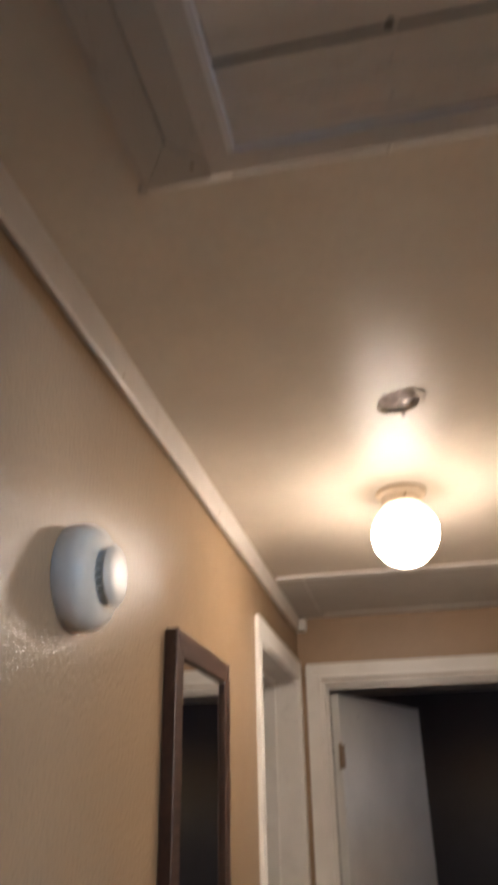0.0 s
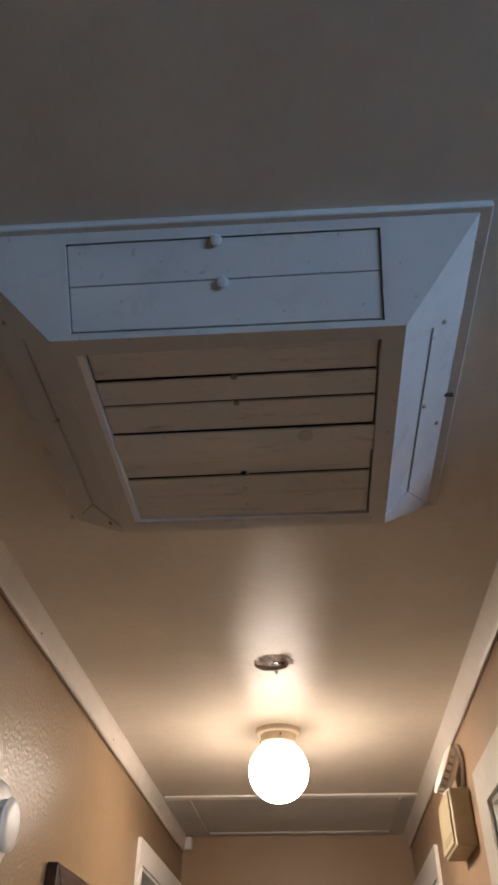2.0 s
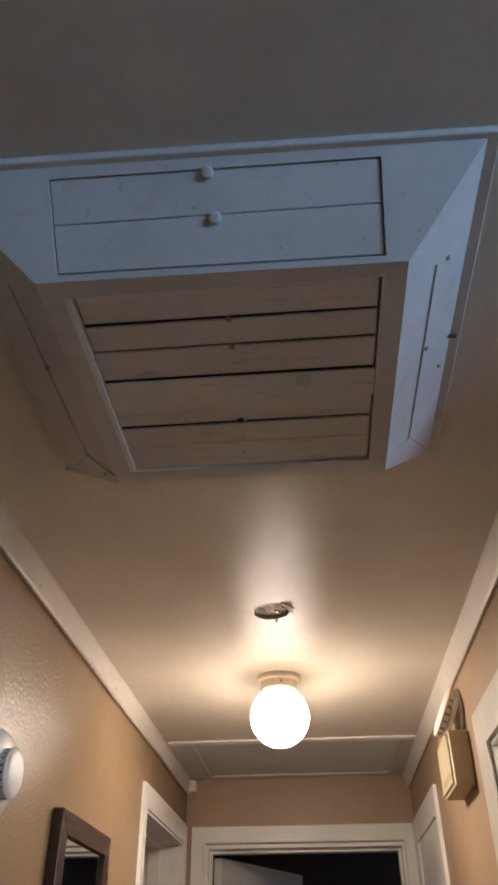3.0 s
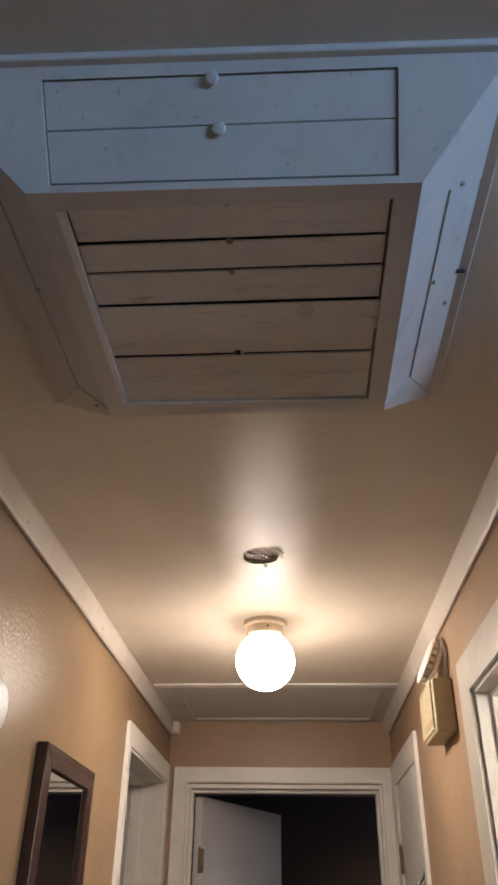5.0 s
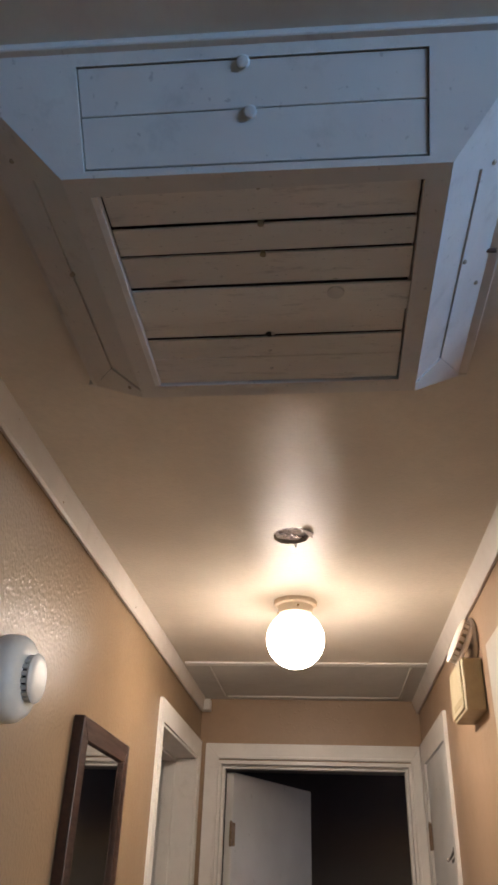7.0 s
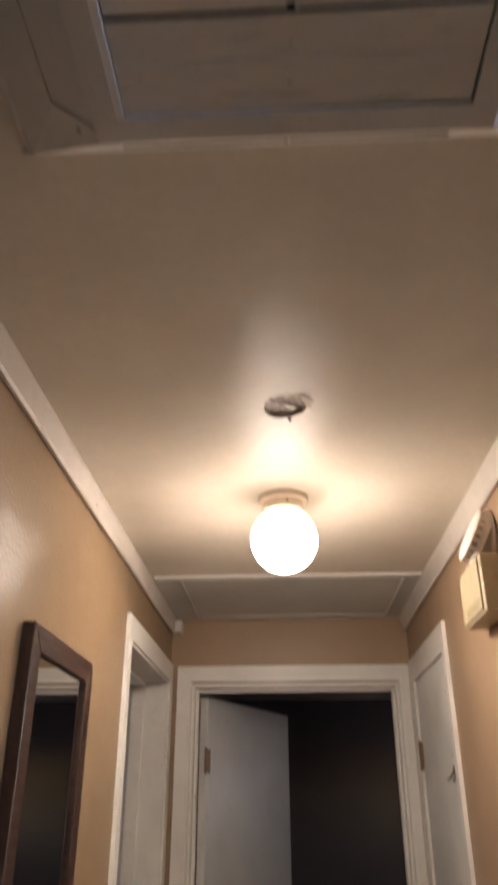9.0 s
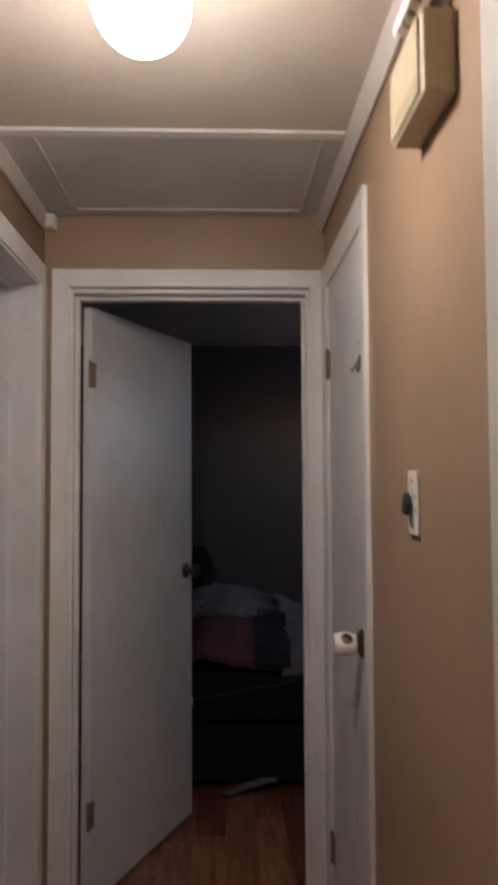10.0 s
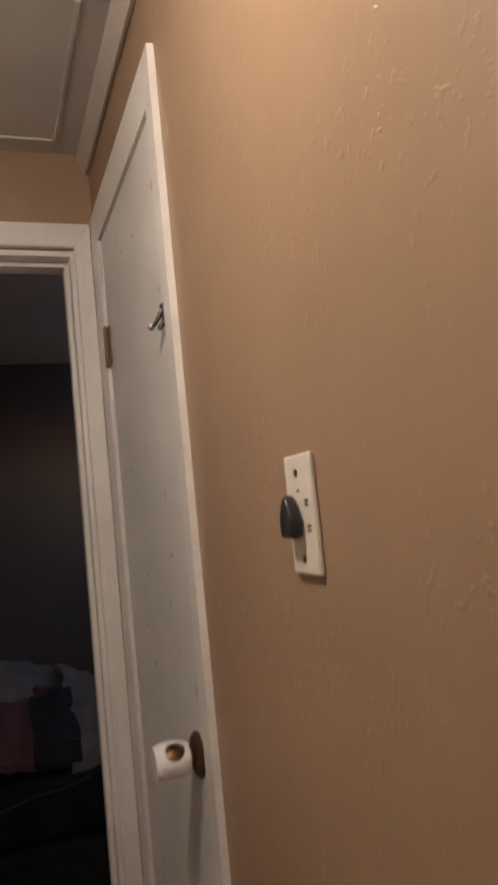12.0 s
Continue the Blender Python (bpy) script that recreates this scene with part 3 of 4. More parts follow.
# robe hook near the closet door's edge
hook = thing("door_hook", (0.5385, 2.306, 1.68), "dark metal double hook screwed to the closet door", "hook")
bm = one_box(0.5345, 0.5385, 2.296, 2.314, 1.664, 1.700, bevel=0.0015)
part("base_plate", bm, DARKSTEEL, hook)
part("prong", tube(bmesh.new(), [(0.541, 2.305, 1.700), (0.536, 2.305, 1.692), (0.530, 2.307, 1.680), (0.525, 2.310, 1.671), (0.521, 2.314, 1.667)], 0.0036, 10), DARKSTEEL, hook, smooth=True)
part("ball_tip", lathe(bmesh.new(), [(0.0, -0.006), (0.0045, -0.004), (0.006, 0.0), (0.0045, 0.004), (0.0, 0.006)], (0.519, 2.317, 1.666), (-1, 0, 0), 16), STEEL, hook, "bright ball tip", True)
part("prong", tube(bmesh.new(), [(0.541, 2.305, 1.676), (0.535, 2.305, 1.670), (0.530, 2.305, 1.663), (0.529, 2.305, 1.658)], 0.0036, 10), DARKSTEEL, hook, smooth=True)
part("screw", lathe(bmesh.new(), [(0.004, 0), (0.004, 0.002), (0.001, 0.003)], (0.5345, 2.305, 1.696), (-1, 0, 0), 12), DARKSTEEL, hook, smooth=True)

# ---- attic hatch hood ----
hatch = thing("attic_hatch", (0.10, 0.37, ZC), "painted wooden attic hatch cover with sloping sides and planked bottom", "hatch cover")
B = dict(x0=-0.090, x1=0.289, y0=0.185, yw=0.182, ye=0.187, y1=0.560, z=2.168)     # bottom outline
U = dict(x0=-0.192, x1=0.369, y0=0.108, yw=0.104, ye=0.113, y1=0.644, z=2.2515)     # outline at the flange


def outline(o):
    return {"sw": Vector((o["x0"], o["yw"], o["z"])), "se": Vector((o["x1"], o["ye"], o["z"])), "ne": Vector((o["x1"], o["y1"], o["z"])), "nw": Vector((o["x0"], o["y1"], o["z"]))}


def slope_quad(side):
    a, b = {"s": ("sw", "se"), "n": ("ne", "nw"), "e": ("se", "ne"), "w": ("nw", "sw")}[side]
    low, high = outline(B), outline(U)
    return [low[a], low[b], high[b], high[a]]


def on_slope(q, u, v):
    return (q[0] * (1 - u) + q[1] * u) * (1 - v) + (q[3] * (1 - u) + q[2] * u) * v


def slope_frame(q, panel):
    """A sloping side as a frame with an opening: panel holds the corners in (u, v)."""
    bm = bmesh.new()
    inward = (q[1] - q[0]).cross(q[3] - q[0]).normalized()
    if inward.z < 0:
        inward = -inward
    ins = [on_slope(q, *p) for p in panel]
    for i in range(4):
        j = (i + 1) % 4
        prism(bm, [q[i], q[j], ins[j], ins[i]], inward * 0.012)
    return bm, inward


PANELS = {"s": [(0.076, 0.06), (0.931, 0.06), (0.824, 0.910), (0.212, 0.900)],
          "n": [(0.10, 0.25), (0.90, 0.25), (0.84, 0.75), (0.16, 0.75)]}
# side slopes: mitred end stiles, an upper board and a sunk lower panel, in (u, v)
STILES = {"e": ([(0.0, 0.0), (0.058, 0.0), (0.262, 1.0), (0.0, 1.0)], [(0.266, 1.0), (0.163, 0.50), (0.868, 0.47), (0.985, 1.0)],
                [(0.958, 0.0), (1.0, 0.0), (1.0, 1.0), (0.988, 1.0), (0.871, 0.47)], [(0.060, 0.0), (0.956, 0.0), (0.869, 0.465), (0.161, 0.495)]),
          "w": ([(1.0, 0.0), (0.945, 0.0), (0.790, 1.0), (1.0, 1.0)], [(0.786, 1.0), (0.866, 0.47), (0.130, 0.47), (0.012, 1.0)],
                [(0.040, 0.0), (0.0, 0.0), (0.0, 1.0), (0.009, 1.0), (0.127, 0.47)], [(0.943, 0.0), (0.042, 0.0), (0.129, 0.465), (0.868, 0.465)])}
for side in "senw":
    q = slope_quad(side)
    if side in STILES:
        inward = (q[1] - q[0]).cross(q[3] - q[0]).normalized()
        inward = inward if inward.z > 0 else -inward
        b2 = bmesh.new()
        prism(b2, [on_slope(q, u, v) + inward * 0.0072 for u, v in ((0.02, 0.01), (0.98, 0.01), (0.98, 0.98), (0.02, 0.98))], inward * 0.003)
        sd = part("side", b2, GAP, hatch)
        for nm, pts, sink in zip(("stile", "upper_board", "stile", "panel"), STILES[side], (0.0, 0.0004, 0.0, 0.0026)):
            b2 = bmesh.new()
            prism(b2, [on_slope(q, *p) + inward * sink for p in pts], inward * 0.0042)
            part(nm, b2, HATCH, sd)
        for u, v in {"e": ((0.47, 0.52), (0.60, 0.86), (0.20, 0.66)), "w": ((0.55, 0.45), (0.86, 0.66), (0.05, 0.2))}[side]:
            part("nail_head", lathe(bmesh.new(), [(0.003, -0.006), (0.003, 0.0015), (0.0015, 0.003)], on_slope(q, u, v), -inward, 12), DULLBRASS, sd, smooth=True)
        continue
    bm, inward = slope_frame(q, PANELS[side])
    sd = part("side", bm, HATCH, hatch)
    ins = [on_slope(q, *p) for p in PANELS[side]]
    deep = {"s": 0.0022, "n": 0.004}[side]
    if side == "s":
        # two boards with a hairline joint
        ml_, mr_ = ins[0].lerp(ins[3], 0.52), ins[1].lerp(ins[2], 0.54)
        gap = (ins[3] - ins[0]).normalized() * 0.0009
        inx = Vector((0.0012, 0, 0))
        for pts in ([ins[0] + inx + gap * 2, ins[1] - inx + gap * 2, mr_ - inx - gap * 0.4, ml_ + inx - gap * 0.4], [ml_ + inx + gap * 0.4, mr_ - inx + gap * 0.4, ins[2] - inx - gap, ins[3] + inx - gap]):
            b2 = bmesh.new()
            prism(b2, [p + inward * deep for p in pts], inward * 0.006, 0.0008)
            part("board", b2, HATCH, sd)
        b2 = bmesh.new()
        prism(b2, [p + inward * 0.0095 for p in ins], inward * 0.002)
        part("backing", b2, GAP, sd)
        for v in (0.475, 0.925):
            c = on_slope(q, 0.512 - 0.005 * v, 0.06 + 0.875 * v)
            part("knob", lathe(bmesh.new(), [(0.0042, -0.004), (0.0048, 0.001), (0.0064, 0.0012), (0.0066, 0.0026), (0.0052, 0.0042), (0.001, 0.0050)], c + inward * 0.0020, -inward, 24), HATCH, sd, "small round painted wooden knob", True)
    else:
        b2 = bmesh.new()
        prism(b2, [p + inward * deep for p in ins], inward * 0.004)
        part("panel", b2, HATCH, sd)
        part("nail_head", lathe(bmesh.new(), [(0.003, -0.006), (0.003, 0.0015), (0.0015, 0.003)], on_slope(q, 0.5, 0.5), -inward, 12), HATCH, sd, smooth=True)

# flange round the ceiling, and the bottom frame
o = 0.013
skew = (U["ye"] - U["yw"]) / (U["x1"] - U["x0"])
xa, xb = U["x0"] - o, U["x1"] + o
ya, yb = U["yw"] - skew * o, U["ye"] + skew * o
bm = bmesh.new()
prism(bm, [(xa, ya - 0.0075, U["z"]), (xb, yb - 0.0075, U["z"]), (xb, yb + 0.004, U["z"]), (xa, ya + 0.004, U["z"])], (0, 0, ZC - U["z"]), 0.0012)
part("flange_strip", bm, HATCH, hatch)
part("flange_strip", one_box(U["x0"] - o, U["x1"] + o, U["y1"] - 0.004, U["y1"] + 0.004, U["z"], ZC, bevel=0.0012), HATCH, hatch)
for a, b_ in ((U["x0"] - 0.006, U["x0"] + 0.004), (U["x1"] - 0.004, U["x1"] + o)):
    part("flange_strip", one_box(a, b_, U["y0"] + 0.0085, U["y1"] - 0.0045, U["z"] + 0.0005, ZC, bevel=0.0010), HATCH, hatch)


P = dict(x0=-0.067, x1=0.265, y0=0.205, y1=0.533)
bm = bmesh.new()
bo = [(B["x0"], B["yw"]), (B["x1"], B["ye"]), (B["x1"], B["y1"]), (B["x0"], B["y1"])]
bi = [(P["x0"], P["y0"]), (P["x1"], P["y0"]), (P["x1"], P["y1"]), (P["x0"], P["y1"])]
for i in range(4):
    j = (i + 1) % 4
    prism(bm, [(*bo[i], B["z"]), (*bo[j], B["z"]), (*bi[j], B["z"]), (*bi[i], B["z"])], (0, 0, 0.030))
bf = part("bottom_frame", bm, HATCH, hatch)
# Added white strip paints the light caught along the frame's inner edge.
part("lit_edge_strip", one_box(P["x0"] - 0.001, P["x0"] + 0.0072, P["y0"] + 0.001, P["y1"] - 0.001, B["z"] + 0.0004, B["z"] + 0.0095, bevel=0.0004), WHITE, bf, "pale strip for the frame's lit inner edge")
part("backing", one_box(P["x0"] - 0.004, P["x1"] + 0.004, P["y0"] - 0.004, P["y1"] + 0.004, B["z"] + 0.031, B["z"] + 0.034), GAP, bf)
# bottom boards: y from, y to, height above the frame, gap before the next
BOARDS = [(0.2062, 0.2548, 0.0100, 0.0030), (0.2578, 0.2955, 0.0075, 0.0040), (0.2990, 0.3462, 0.0068, 0.0023),
          (0.3485, 0.3960, 0.0035, 0.0005), (0.3965, 0.4380, 0.0070, 0.0035), (0.4415, 0.4800, 0.0050, 0.0005), (0.4805, 0.5320, 0.0042, 0.0)]
rnd = random.Random(7)
for k, (y0, y1, lift, _) in enumerate(BOARDS):
    j = [rnd.uniform(-0.0007, 0.0007) for _ in range(4)]
    x0, x1 = P["x0"] + 0.0080, P["x1"] - 0.0022
    if k == 3:
        x1 = P["x1"] - 0.0004
    bm = bmesh.new()
    prism(bm, [(x0, y0 + j[0], B["z"] + lift), (x1, y0 + j[1], B["z"] + lift), (x1, y1 + j[2], B["z"] + lift), (x0, y1 + j[3], B["z"] + lift)], (0, 0, 0.0032), 0.0006)
    part("board", bm, PLANK_LIFTED, bf)
for k, (y, r) in enumerate(((0.212, 0.0035), (0.258, 0.0045), (0.301, 0.0045), (0.437, 0.0035), (0.468, 0.003), (0.505, 0.0035))):
    lift = next(b_[2] for b_ in BOARDS if b_[0] - 0.002 <= y <= b_[1] + 0.002)
    c = (0.102 - 0.02 * (y - 0.2), y, B["z"] + lift + 0.002)
    if k == 3:
        part("nail_hole", lathe(bmesh.new(), [(0.0045, 0.0), (0.0045, 0.0026), (0.0002, 0.0028)], c, (0, 0, -1), 14), GAP, bf)
    part("nail_head", lathe(bmesh.new(), [(r * 0.8, -0.002), (r * 0.8, 0.0022), (r * 0.5, 0.0030)], (c[0] + (0.005 if k == 3 else 0), c[1], c[2]), (0, 0, -1), 14), OLIVE if k in (0, 1, 2) else HATCH, bf, smooth=True)
part("knot_patch", lathe(bmesh.new(), [(0.010, -0.001), (0.010, 0.0008), (0.008, 0.0012), (0.006, 0.0004)], (0.180, 0.362, B["z"] + 0.0035), (0, 0, -1), 24), HATCH, bf, smooth=True)
nail = part("turn_nail", tube(bmesh.new(), [(0.358, 0.384, 2.250), (0.376, 0.3835, 2.248)], 0.0028, 10), DARKSTEEL, hatch, "dark nail used as a catch", True)

# ---- ceiling lamp ----
lamp = thing("ceiling_lamp", (0.081, 1.712, ZC), "lit white opal glass globe lamp on a cream ceiling fitter", "ceiling lamp")
LC = (0.081, 1.712, ZC)
part("fitter", lathe(bmesh.new(), [(0.060, 0.0), (0.060, 0.006), (0.057, 0.011), (0.049, 0.014), (0.047, 0.028), (0.046, 0.034), (0.042, 0.036)], LC, (0, 0, -1), 48), ENAMEL, lamp, "cream enamelled metal fitter", True)
prof = []
for i in range(25):
    a = radians(30) + (math.pi - radians(30)) * i / 24
    prof.append((0.0785 * math.sin(a), 0.103 - 0.0785 * math.cos(a)))
part("globe", lathe(bmesh.new(), prof, LC, (0, 0, -1), 56), GLOW, lamp, "glowing round opal glass globe", True)
for k in range(3):
    a = radians(40 + 120 * k)
    part("thumb_screw", tube(bmesh.new(), [(0.081 + 0.045 * math.cos(a), 1.712 + 0.045 * math.sin(a), ZC - 0.024), (0.081 + 0.054 * math.cos(a), 1.712 + 0.054 * math.sin(a), ZC - 0.024)], 0.003, 10), BRASS, lamp, smooth=True)


# side room wall lamp
vanity = thing("wall_lamp", (1.12, 0.50, 1.88), "lit opal globe wall lamp in the side room", "wall lamp")
part("back_plate", lathe(bmesh.new(), [(0.055, 0), (0.055, 0.008), (0.04, 0.014), (0.018, 0.016), (0.018, 0.045)], (1.12, 0.50, 1.88), (0, 1, 0), 32), STEEL, vanity, smooth=True)
part("globe", lathe(bmesh.new(), [(0.06 * math.sin(math.pi * i / 16), 0.10 - 0.06 * math.cos(math.pi * i / 16)) for i in range(17)], (1.12, 0.50, 1.88), (0, 1, 0), 32), GLOW2, vanity, "glowing opal globe", True)


# ---- smoke alarms ----
def smoke_alarm(foot, ax, r, cap_r, depth, cap_depth, mat_, label, slots=26, ring=None):
    """foot: middle of the back; ax: the way it faces."""
    al = thing("smoke_alarm", foot, label, "smoke alarm")
    c, ax = Vector(foot), Vector(ax).normalized()
    turn = Vector((1, 0, 0)).rotation_difference(ax).to_matrix()
    part("base", lathe(bmesh.new(), [(r * 0.97, 0.0), (r, 0.006), (r, depth * 0.45), (r * 0.97, depth * 0.68), (r * 0.88, depth * 0.88), (r * 0.74, depth), (cap_r * 0.80, depth + 0.0005)], c, ax, 56), mat_, al, smooth=True)
    part("vent_ring", lathe(bmesh.new(), [(cap_r * 0.84, depth - 0.002), (cap_r * 0.84, depth + cap_depth * 0.55)], c, ax, 48), ring or DARKSLOT, al)
    bm = bmesh.new()
    for i in range(slots):
        a = 2 * math.pi * i / slots
        d = turn @ Vector((0, math.cos(a), math.sin(a)))
        t = turn @ Vector((0, -math.sin(a), math.cos(a)))
        p0 = c + ax * (depth - 0.001) + d * (cap_r * 0.80)
        w = cap_r * 1.7 / slots
        prism(bm, [p0 - t * w, p0 + t * w, p0 + t * w + d * cap_r * 0.14, p0 - t * w + d * cap_r * 0.14], ax * (cap_depth * 0.56))
    tagged(part("vent_ribs", bm, mat_, al), kind="stuff")
    h0 = depth + cap_depth * 0.52
    part("cap", lathe(bmesh.new(), [(cap_r * 0.96, h0), (cap_r, h0 + 0.002), (cap_r, h0 + cap_depth * 0.16), (cap_r * 0.93, h0 + cap_depth * 0.34), (cap_r * 0.72, h0 + cap_depth * 0.47), (cap_r * 0.3, h0 + cap_depth * 0.53), (0.0, h0 + cap_depth * 0.54)], c, ax, 48), mat_, al, smooth=True)
    return al


al1 = smoke_alarm((XL, 0.893, 1.855), (1, 0, 0), 0.069, 0.039, 0.044, 0.019, ALARM, "round greyish white smoke alarm on the tan wall", 20)
part("test_button", lathe(bmesh.new(), [(0.006, 0), (0.006, 0.004), (0.004, 0.006)], (XL + 0.042, 0.922, 1.893), (0.9, 0.3, 0.3), 16), DARKSTEEL, al1, "small dark indicator", True)
al2 = smoke_alarm((0.524, 1.655, 2.128), (-0.905, -0.03, 0.42), 0.058, 0.060, 0.014, 0.021, ALARMW, "round ivory smoke alarm hanging tilted from its wall bracket", 18, OLIVE)
part("bracket", lathe(bmesh.new(), [(0.054, 0.0), (0.056, 0.004), (0.052, 0.010), (0.044, 0.012)], (XR, 1.655, 2.142), (-1, 0, 0), 48), ALARMW, al2, "round mounting bracket", True)

# ---- door chime ----
chime = thing("door_chime", (XR, 1.68, 1.955), "yellowed plastic door chime box on the tan wall", "door chime")
part("case", one_box(0.494, XR, 1.588, 1.776, 1.955, 2.080, bevel=0.004, seg=2), YELLOWED, chime)
part("face_panel", one_box(0.489, 0.4945, 1.606, 1.772, 1.962, 2.076, bevel=0.002), YELLOWED, chime, "pale yellow front panel")
# No recess is cut; the slot's shade is this strip's olive colour.
part("slot", one_box(0.4882, 0.4895, 1.614, 1.735, 1.974, 1.990, bevel=0.0004), OLIVE, chime, "flat olive strip for the slot's shade")

# ---- mirror ----
mirror = thing("wall_mirror", (XL, 1.46, 1.35), "rectangular wall mirror in a dark brown wooden frame", "mirror")
MY0, MY1, MZ0, MZ1, MX = 1.278, 1.680, 1.350, 1.873, -0.338
FW = 0.044
for pts in ([(MX, MY0, MZ0), (MX, MY0, MZ1), (MX, MY0 + FW, MZ1 - FW), (MX, MY0 + FW, MZ0 + FW)],
            [(MX, MY1, MZ0), (MX, MY1, MZ1), (MX, MY1 - FW, MZ1 - FW), (MX, MY1 - FW, MZ0 + FW)],
            [(MX, MY0, MZ1), (MX, MY1, MZ1), (MX, MY1 - FW, MZ1 - FW), (MX, MY0 + FW, MZ1 - FW)],
            [(MX, MY0, MZ0), (MX, MY1, MZ0), (MX, MY1 - FW, MZ0 + FW), (MX, MY0 + FW, MZ0 + FW)]):
    bm = bmesh.new()
    prism(bm, pts, (XL - MX + 0.001, 0, 0), 0.0015)
    part("frame_rail", bm, FRAME, mirror)
part("mirror_glass", one_box(XL + 0.006, XL + 0.016, MY0 + FW - 0.004, MY1 - FW + 0.004, MZ0 + FW - 0.004, MZ1 - FW + 0.004), MIRROR, mirror, "silvered mirror glass")

# ---- switches ----
sw = thing("light_switch", (XL, 2.03, 1.14), "ivory light switch plate beside the doorway casing", "light switch")
part("plate", one_box(XL, XL + 0.007, 1.994, 2.066, 1.082, 1.196, bevel=0.003, seg=2), IVORY, sw)
part("toggle", one_box(XL + 0.006, XL + 0.017, 2.025, 2.035, 1.130, 1.148, bevel=0.002), IVORY, sw)

fan = thing("fan_speed_switch", (XR, 1.852, 1.36), "ivory wall control plate with a black knob", "wall switch")
PX = XR - 0.0065
bm = bmesh.new()
prism(bm, [(XR, 1.822, 1.307), (XR, 1.882, 1.307), (XR, 1.882, 1.419), (XR, 1.822, 1.419)], (-0.0065, 0, 0), 0.0026, 2)
part("plate", bm, IVORY, fan)
KY, KZ = 1.858, 1.358
pts = []
for i in range(13):
    a = math.pi * i / 12
    pts.append((PX - 0.002, KY + 0.0135 * math.cos(a), KZ + 0.002 + 0.021 * (1 - abs(math.cos(a)) ** 1.7)))
pts += [(PX - 0.002, KY - 0.0135, KZ - 0.016), (PX - 0.002, KY + 0.0135, KZ - 0.016)]
bm = bmesh.new()
prism(bm, pts, (-0.013, 0, 0), 0.0042, 3)
part("knob", bm, BLACK, fan, "black rounded plastic knob", True)
part("shaft", lathe(bmesh.new(), [(0.006, 0), (0.006, 0.006)], (PX, KY, KZ), (-1, 0, 0), 16), BLACK, fan)
for y, z in ((1.853, 1.402), (1.852, 1.322)):
    part("screw", lathe(bmesh.new(), [(0.0034, 0), (0.0034, 0.0008), (0.002, 0.0014)], (PX, y, z), (-1, 0, 0), 14), BRASS, fan, smooth=True)
for y, z, w, h in ((1.8525, 1.3850, 0.0050, 0.0028), (1.8355, 1.3755, 0.0075, 0.0026), (1.8355, 1.3715, 0.0062, 0.0024), (1.8345, 1.3520, 0.0078, 0.0026), (1.8345, 1.3480, 0.0060, 0.0024)):
    part("printed_bar", one_box(PX - 0.0004, PX + 0.0005, y - w / 2, y + w / 2, z - h / 2, z + h / 2), BLACK, fan)


# ---- bedroom ----
def rumpled(x0, x1, y0, y1, height, seed, nx=36, ny=30, thick=0.03):
    """A draped cloth as a closed sheet over height(x, y)."""
    bm = bmesh.new()
    top, low = [], []
    for i in range(nx + 1):
        a, b_ = [], []
        for j in range(ny + 1):
            x, y = x0 + (x1 - x0) * i / nx, y0 + (y1 - y0) * j / ny
            z = height(x, y) + 0.045 * noise.noise(Vector((x * 6, y * 6, seed))) + 0.020 * noise.noise(Vector((x * 16, y * 16, seed)))
            xo, yo = x + 0.03 * noise.noise(Vector((y * 6, z * 6, seed + 3))), y + 0.03 * noise.noise(Vector((x * 6, z * 6, seed + 7)))
            a.append(bm.verts.new((xo, yo, z)))
            b_.append(bm.verts.new((xo, yo + thick * 0.4, z - thick)))
        top.append(a)
        low.append(b_)
    for i in range(nx):
        for j in range(ny):
            bm.faces.new((top[i][j], top[i + 1][j], top[i + 1][j + 1], top[i][j + 1]))
            bm.faces.new((low[i][j], low[i][j + 1], low[i + 1][j + 1], low[i + 1][j]))
    for i in range(nx):
        bm.faces.new((top[i][0], low[i][0], low[i + 1][0], top[i + 1][0]))
        bm.faces.new((top[i][ny], top[i + 1][ny], low[i + 1][ny], low[i][ny]))
    for j in range(ny):
        bm.faces.new((top[0][j], top[0][j + 1], low[0][j + 1], low[0][j]))
        bm.faces.new((top[nx][j], low[nx][j], low[nx][j + 1], top[nx][j + 1]))
    return bm


bed = thing("bed", (0.35, 4.6, 0), "low bed with dark bedding in the unlit bedroom", "bed")
part("base", one_box(-0.75, 0.95, 3.98, 5.25, 0.03, 0.26, bevel=0.02, seg=2), BLACKF, bed)
part("mattress", one_box(-0.74, 0.94, 4.06, 5.25, 0.262, 0.48, bevel=0.05, seg=3), BLACKF, bed)


def drape(cx, cy, rx, ry, top, fall):
    def height(x, y):
        d = ((x - cx) / rx) ** 2 + ((y - cy) / ry) ** 2
        return 0.505 + top * math.exp(-d * 0.8) if y > 4.10 else 0.50 + top * math.exp(-d * 0.8) - (4.10 - y) * fall
    return height


tagged(part("blanket", rumpled(-0.30, 0.43, 4.085, 4.9, drape(0.20, 4.55, 0.42, 0.40, 0.235, 0.8), 2.0), PINK, at=(0.1, 4.4, 0.5), smooth=True), "rumpled dusty pink blanket heaped on the bed", "blanket")
tagged(part("blanket", rumpled(-0.25, 0.60, 4.40, 5.1, drape(0.22, 4.66, 0.45, 0.34, 0.315, 1.0), 9.0), GREYF, at=(0.2, 4.7, 0.5), smooth=True), "crumpled greyish white sheet heaped on the bed", "blanket")
tagged(part("towel", rumpled(0.50, 0.65, 4.082, 4.7, drape(0.50, 4.6, 0.30, 0.36, 0.27, 2.0), 14.0, 16, 30), GREYF, at=(0.58, 4.4, 0.5), smooth=True), "greyish white towel hanging over the bed's edge", "towel")
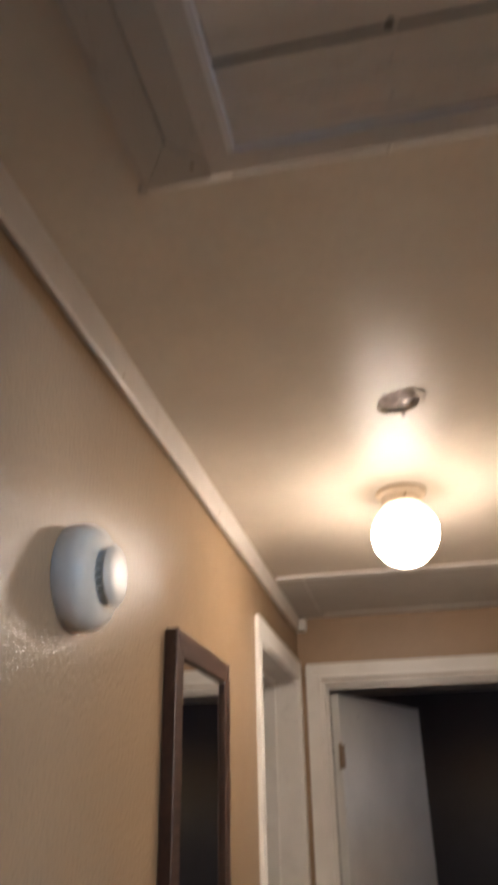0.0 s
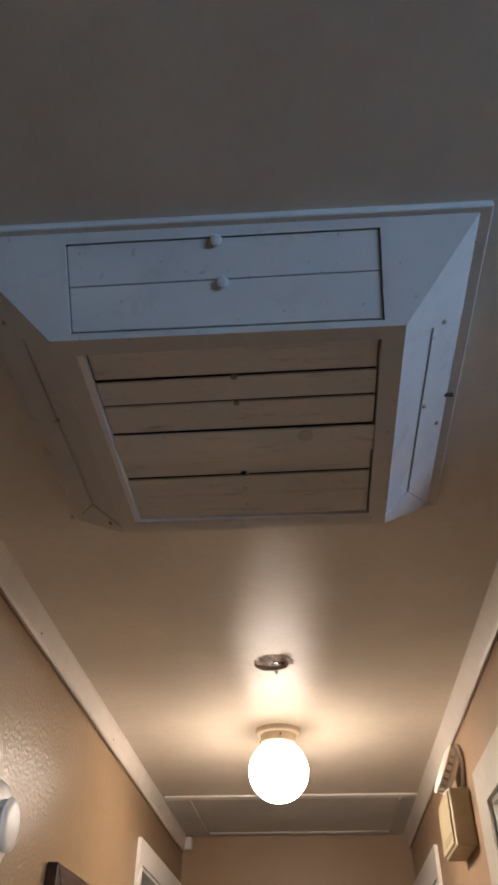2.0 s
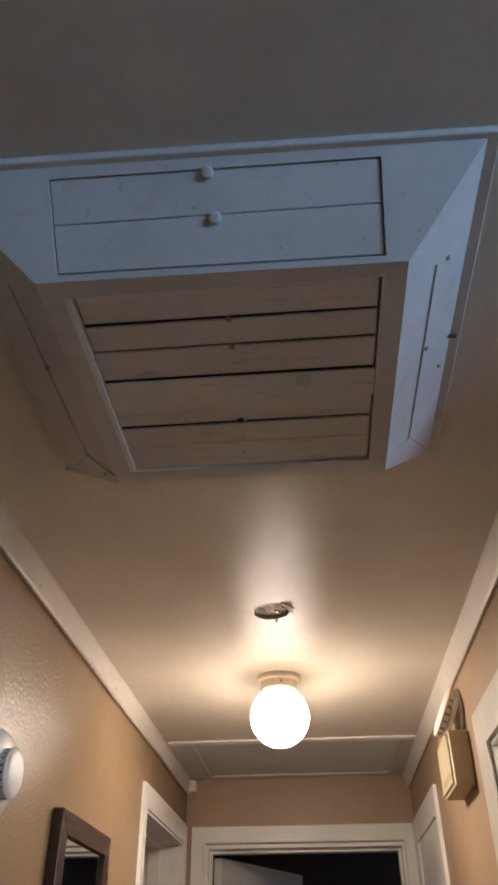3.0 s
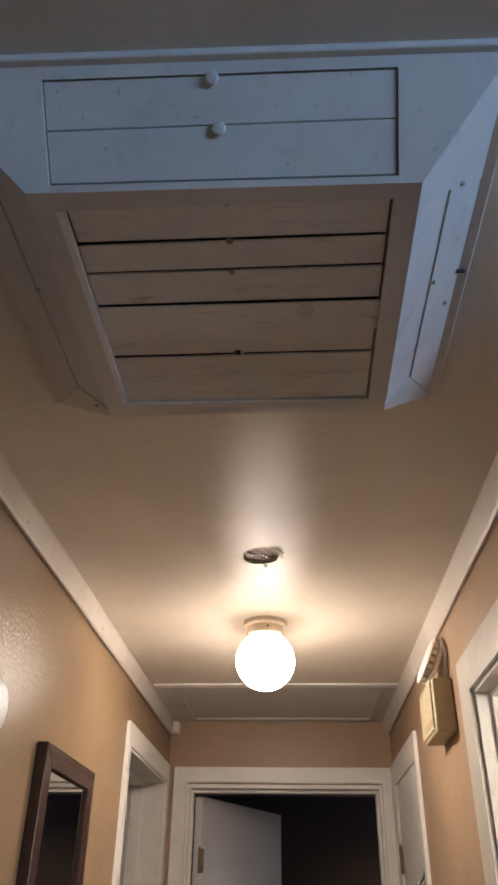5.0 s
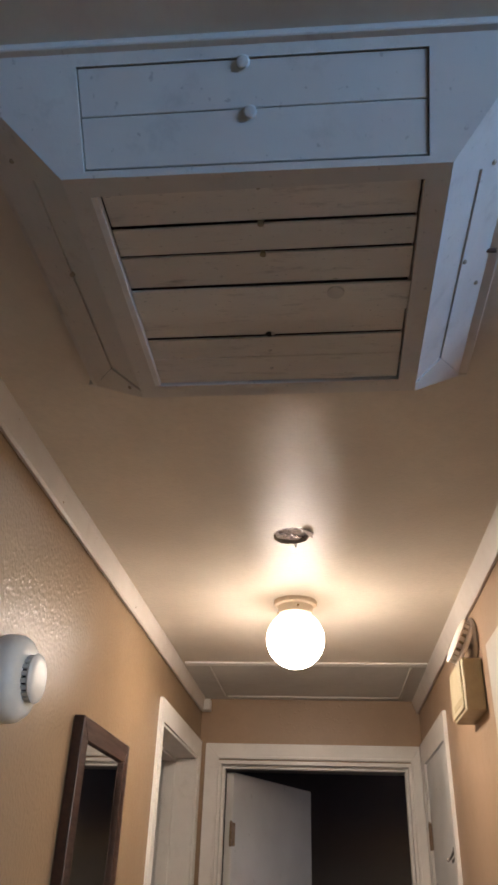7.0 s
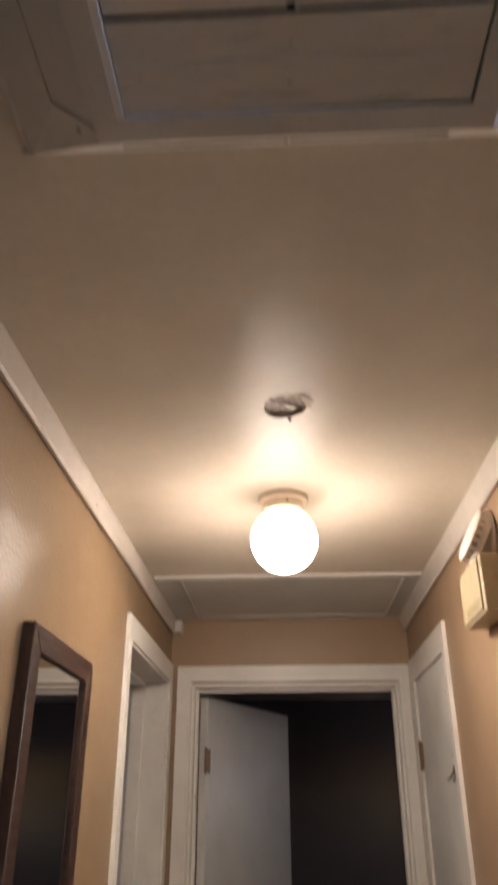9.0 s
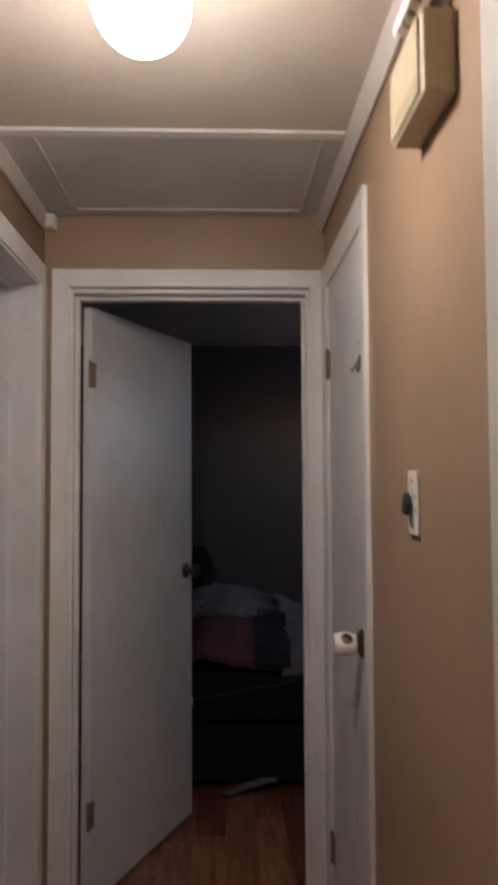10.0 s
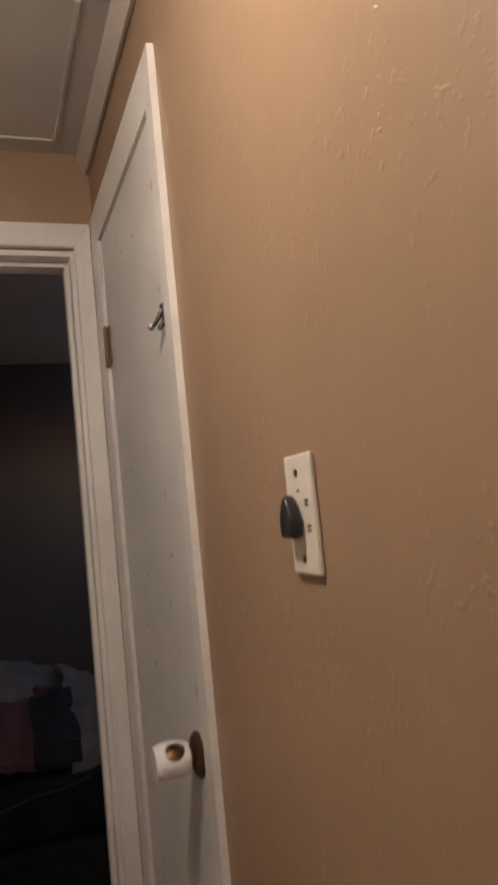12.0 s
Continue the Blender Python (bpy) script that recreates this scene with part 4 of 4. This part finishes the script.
tagged(part("paper_sheet", rumpled(0.20, 0.44, 3.89, 3.95, lambda x, y: 0.030 + 0.02 * (x - 0.2), 4.0, 10, 6, 0.004), GREYF, at=(0.3, 3.90, 0.0), smooth=True), "crumpled white cloth on the wooden floor", "cloth")


part("piping", tube(bmesh.new(), [(-0.55 + 0.1 * i, 4.056 - 0.003 * math.sin(i * 1.7), 0.268 + 0.170 * (0.1 * i + 0.05) + 0.006 * math.sin(i * 2.3)) for i in range(12)], 0.003, 8), NAVY, bed, "thin pale edge of the bedding", True)
tagged(part("clothing", rumpled(0.36, 0.53, 4.075, 4.5, drape(0.44, 4.5, 0.30, 0.36, 0.22, 1.0), 23.0, 18, 26), DARKNAVY, at=(0.44, 4.3, 0.5), smooth=True), "dark navy garment hanging over the bed's edge", "clothing")


def slumped(cx, cy, z0, rx, ry, rz, seed):
    """A soft upright heap with folds, flat underneath."""
    bm = bmesh.new()
    bmesh.ops.create_icosphere(bm, subdivisions=4, radius=1.0)
    for v in bm.verts:
        d = v.co.copy()
        k = 1 + 0.22 * noise.noise(d * 1.6 + Vector((seed, 0, 0))) + 0.08 * noise.noise(d * 5 + Vector((0, seed, 0)))
        lean = 0.35 * max(0.0, d.z)
        v.co = Vector((cx + rx * d.x * k * (1 - lean), cy + ry * d.y * k * (1 - lean), max(z0, z0 + rz * 0.5 * (1 + d.z * k))))
    return bm


tagged(part("bag", slumped(0.085, 4.80, 0.72, 0.085, 0.12, 0.31, 5.0), BLACKF, at=(0.075, 4.80, 0.72), smooth=True), "dark slumped fabric bag on top of the bedding", "bag")
e1 = D1 + dirn * 0.0008
part("chip", one_box(e1.x - 0.004, e1.x + 0.003, e1.y - 0.008, e1.y + 0.002, 0.455, 0.485, bevel=0.001), WHITE, door, "pale chip in the door's edge")


# ---- windows ----
def window(name, x, y0, y1, z0, z1):
    w = tagged(thing(name, (x, (y0 + y1) / 2, z0), "plain white framed window, unseen", "window"), kind="structure")
    part("window_frame", boxes([(x - 0.01, x + 0.06, y0, y0 + 0.05, z0, z1), (x - 0.01, x + 0.06, y1 - 0.05, y1, z0, z1),
                                (x - 0.01, x + 0.06, y0 + 0.05, y1 - 0.05, z0, z0 + 0.05), (x - 0.01, x + 0.06, y0 + 0.05, y1 - 0.05, z1 - 0.05, z1)]), WHITE, w)
    pane = part("pane", one_box(x + 0.02, x + 0.026, y0 + 0.05, y1 - 0.05, z0 + 0.05, z1 - 0.05), GLASS, w)
    pane.visible_shadow = False


window("window_1", LX, -1.60, -0.30, 1.90, 2.25)
# Bedroom window is made up, an opening for the added light.
window("window_2_added", BX1, 4.0, 4.7, 1.47, 1.97)

# ---- floor ----
floor = structure("floor", one_box(-2.1, LX + 0.1, LY - 0.1, BY + 0.1, -0.06, -0.011), SUBFLOOR, "reddish brown laminate plank floor")
tagged(part("trim_threshold", one_box(-0.256, 0.480, 3.045, 3.068, 0.0, 0.006, bevel=0.002), STRIP), "thin brown threshold strip between floors", kind="structure")
# Unseen pale carpet, added as a reflector for the ceiling and hatch bottom.
BOUNCE_CARPET = fabric("beige_bounce_carpet", (0.54, 0.41, 0.28), (0.62, 0.48, 0.33))
structure("carpet", one_box(XL - 0.17, LX, LY, -0.18, -0.011, 0.004, bevel=0.002), BOUNCE_CARPET, "unseen beige carpet added to bounce light upward")
PW, PL = 0.122, 1.21
rest = bmesh.new()
proto = bmesh.new()
box(proto, -PW / 2 + 0.0007, PW / 2 - 0.0007, -PL / 2 + 0.0007, PL / 2 - 0.0007, -0.010, 0.0, bevel=0.0009)
plank_mesh = bpy.data.meshes.new("floor_plank")
proto.to_mesh(plank_mesh)
proto.free()
plank_mesh.materials.append(LAMINATE)
rnd = random.Random(21)
cols = int((LX + 2.1) / PW) + 1
for c in range(cols):
    x = -2.1 + PW * (c + 0.5)
    y = LY - 0.1 - rnd.uniform(0, PL)
    while y < BY:
        cy = y + PL / 2
        if -0.75 < x < 0.95 and 1.2 < cy < 5.0:
            ob = new("floor_plank", plank_mesh)
            ob.parent = floor
            ob.location = (x, cy, 0)
        elif x < LX and -0.75 < cy < BY:
            box(rest, x - PW / 2 + 0.0007, x + PW / 2 - 0.0007, cy - PL / 2, cy + PL / 2 - 0.0014, -0.010, 0.0)
        y += PL
ob = part("floor_planks", rest, LAMINATE, floor)
tagged(ob, kind="stuff")
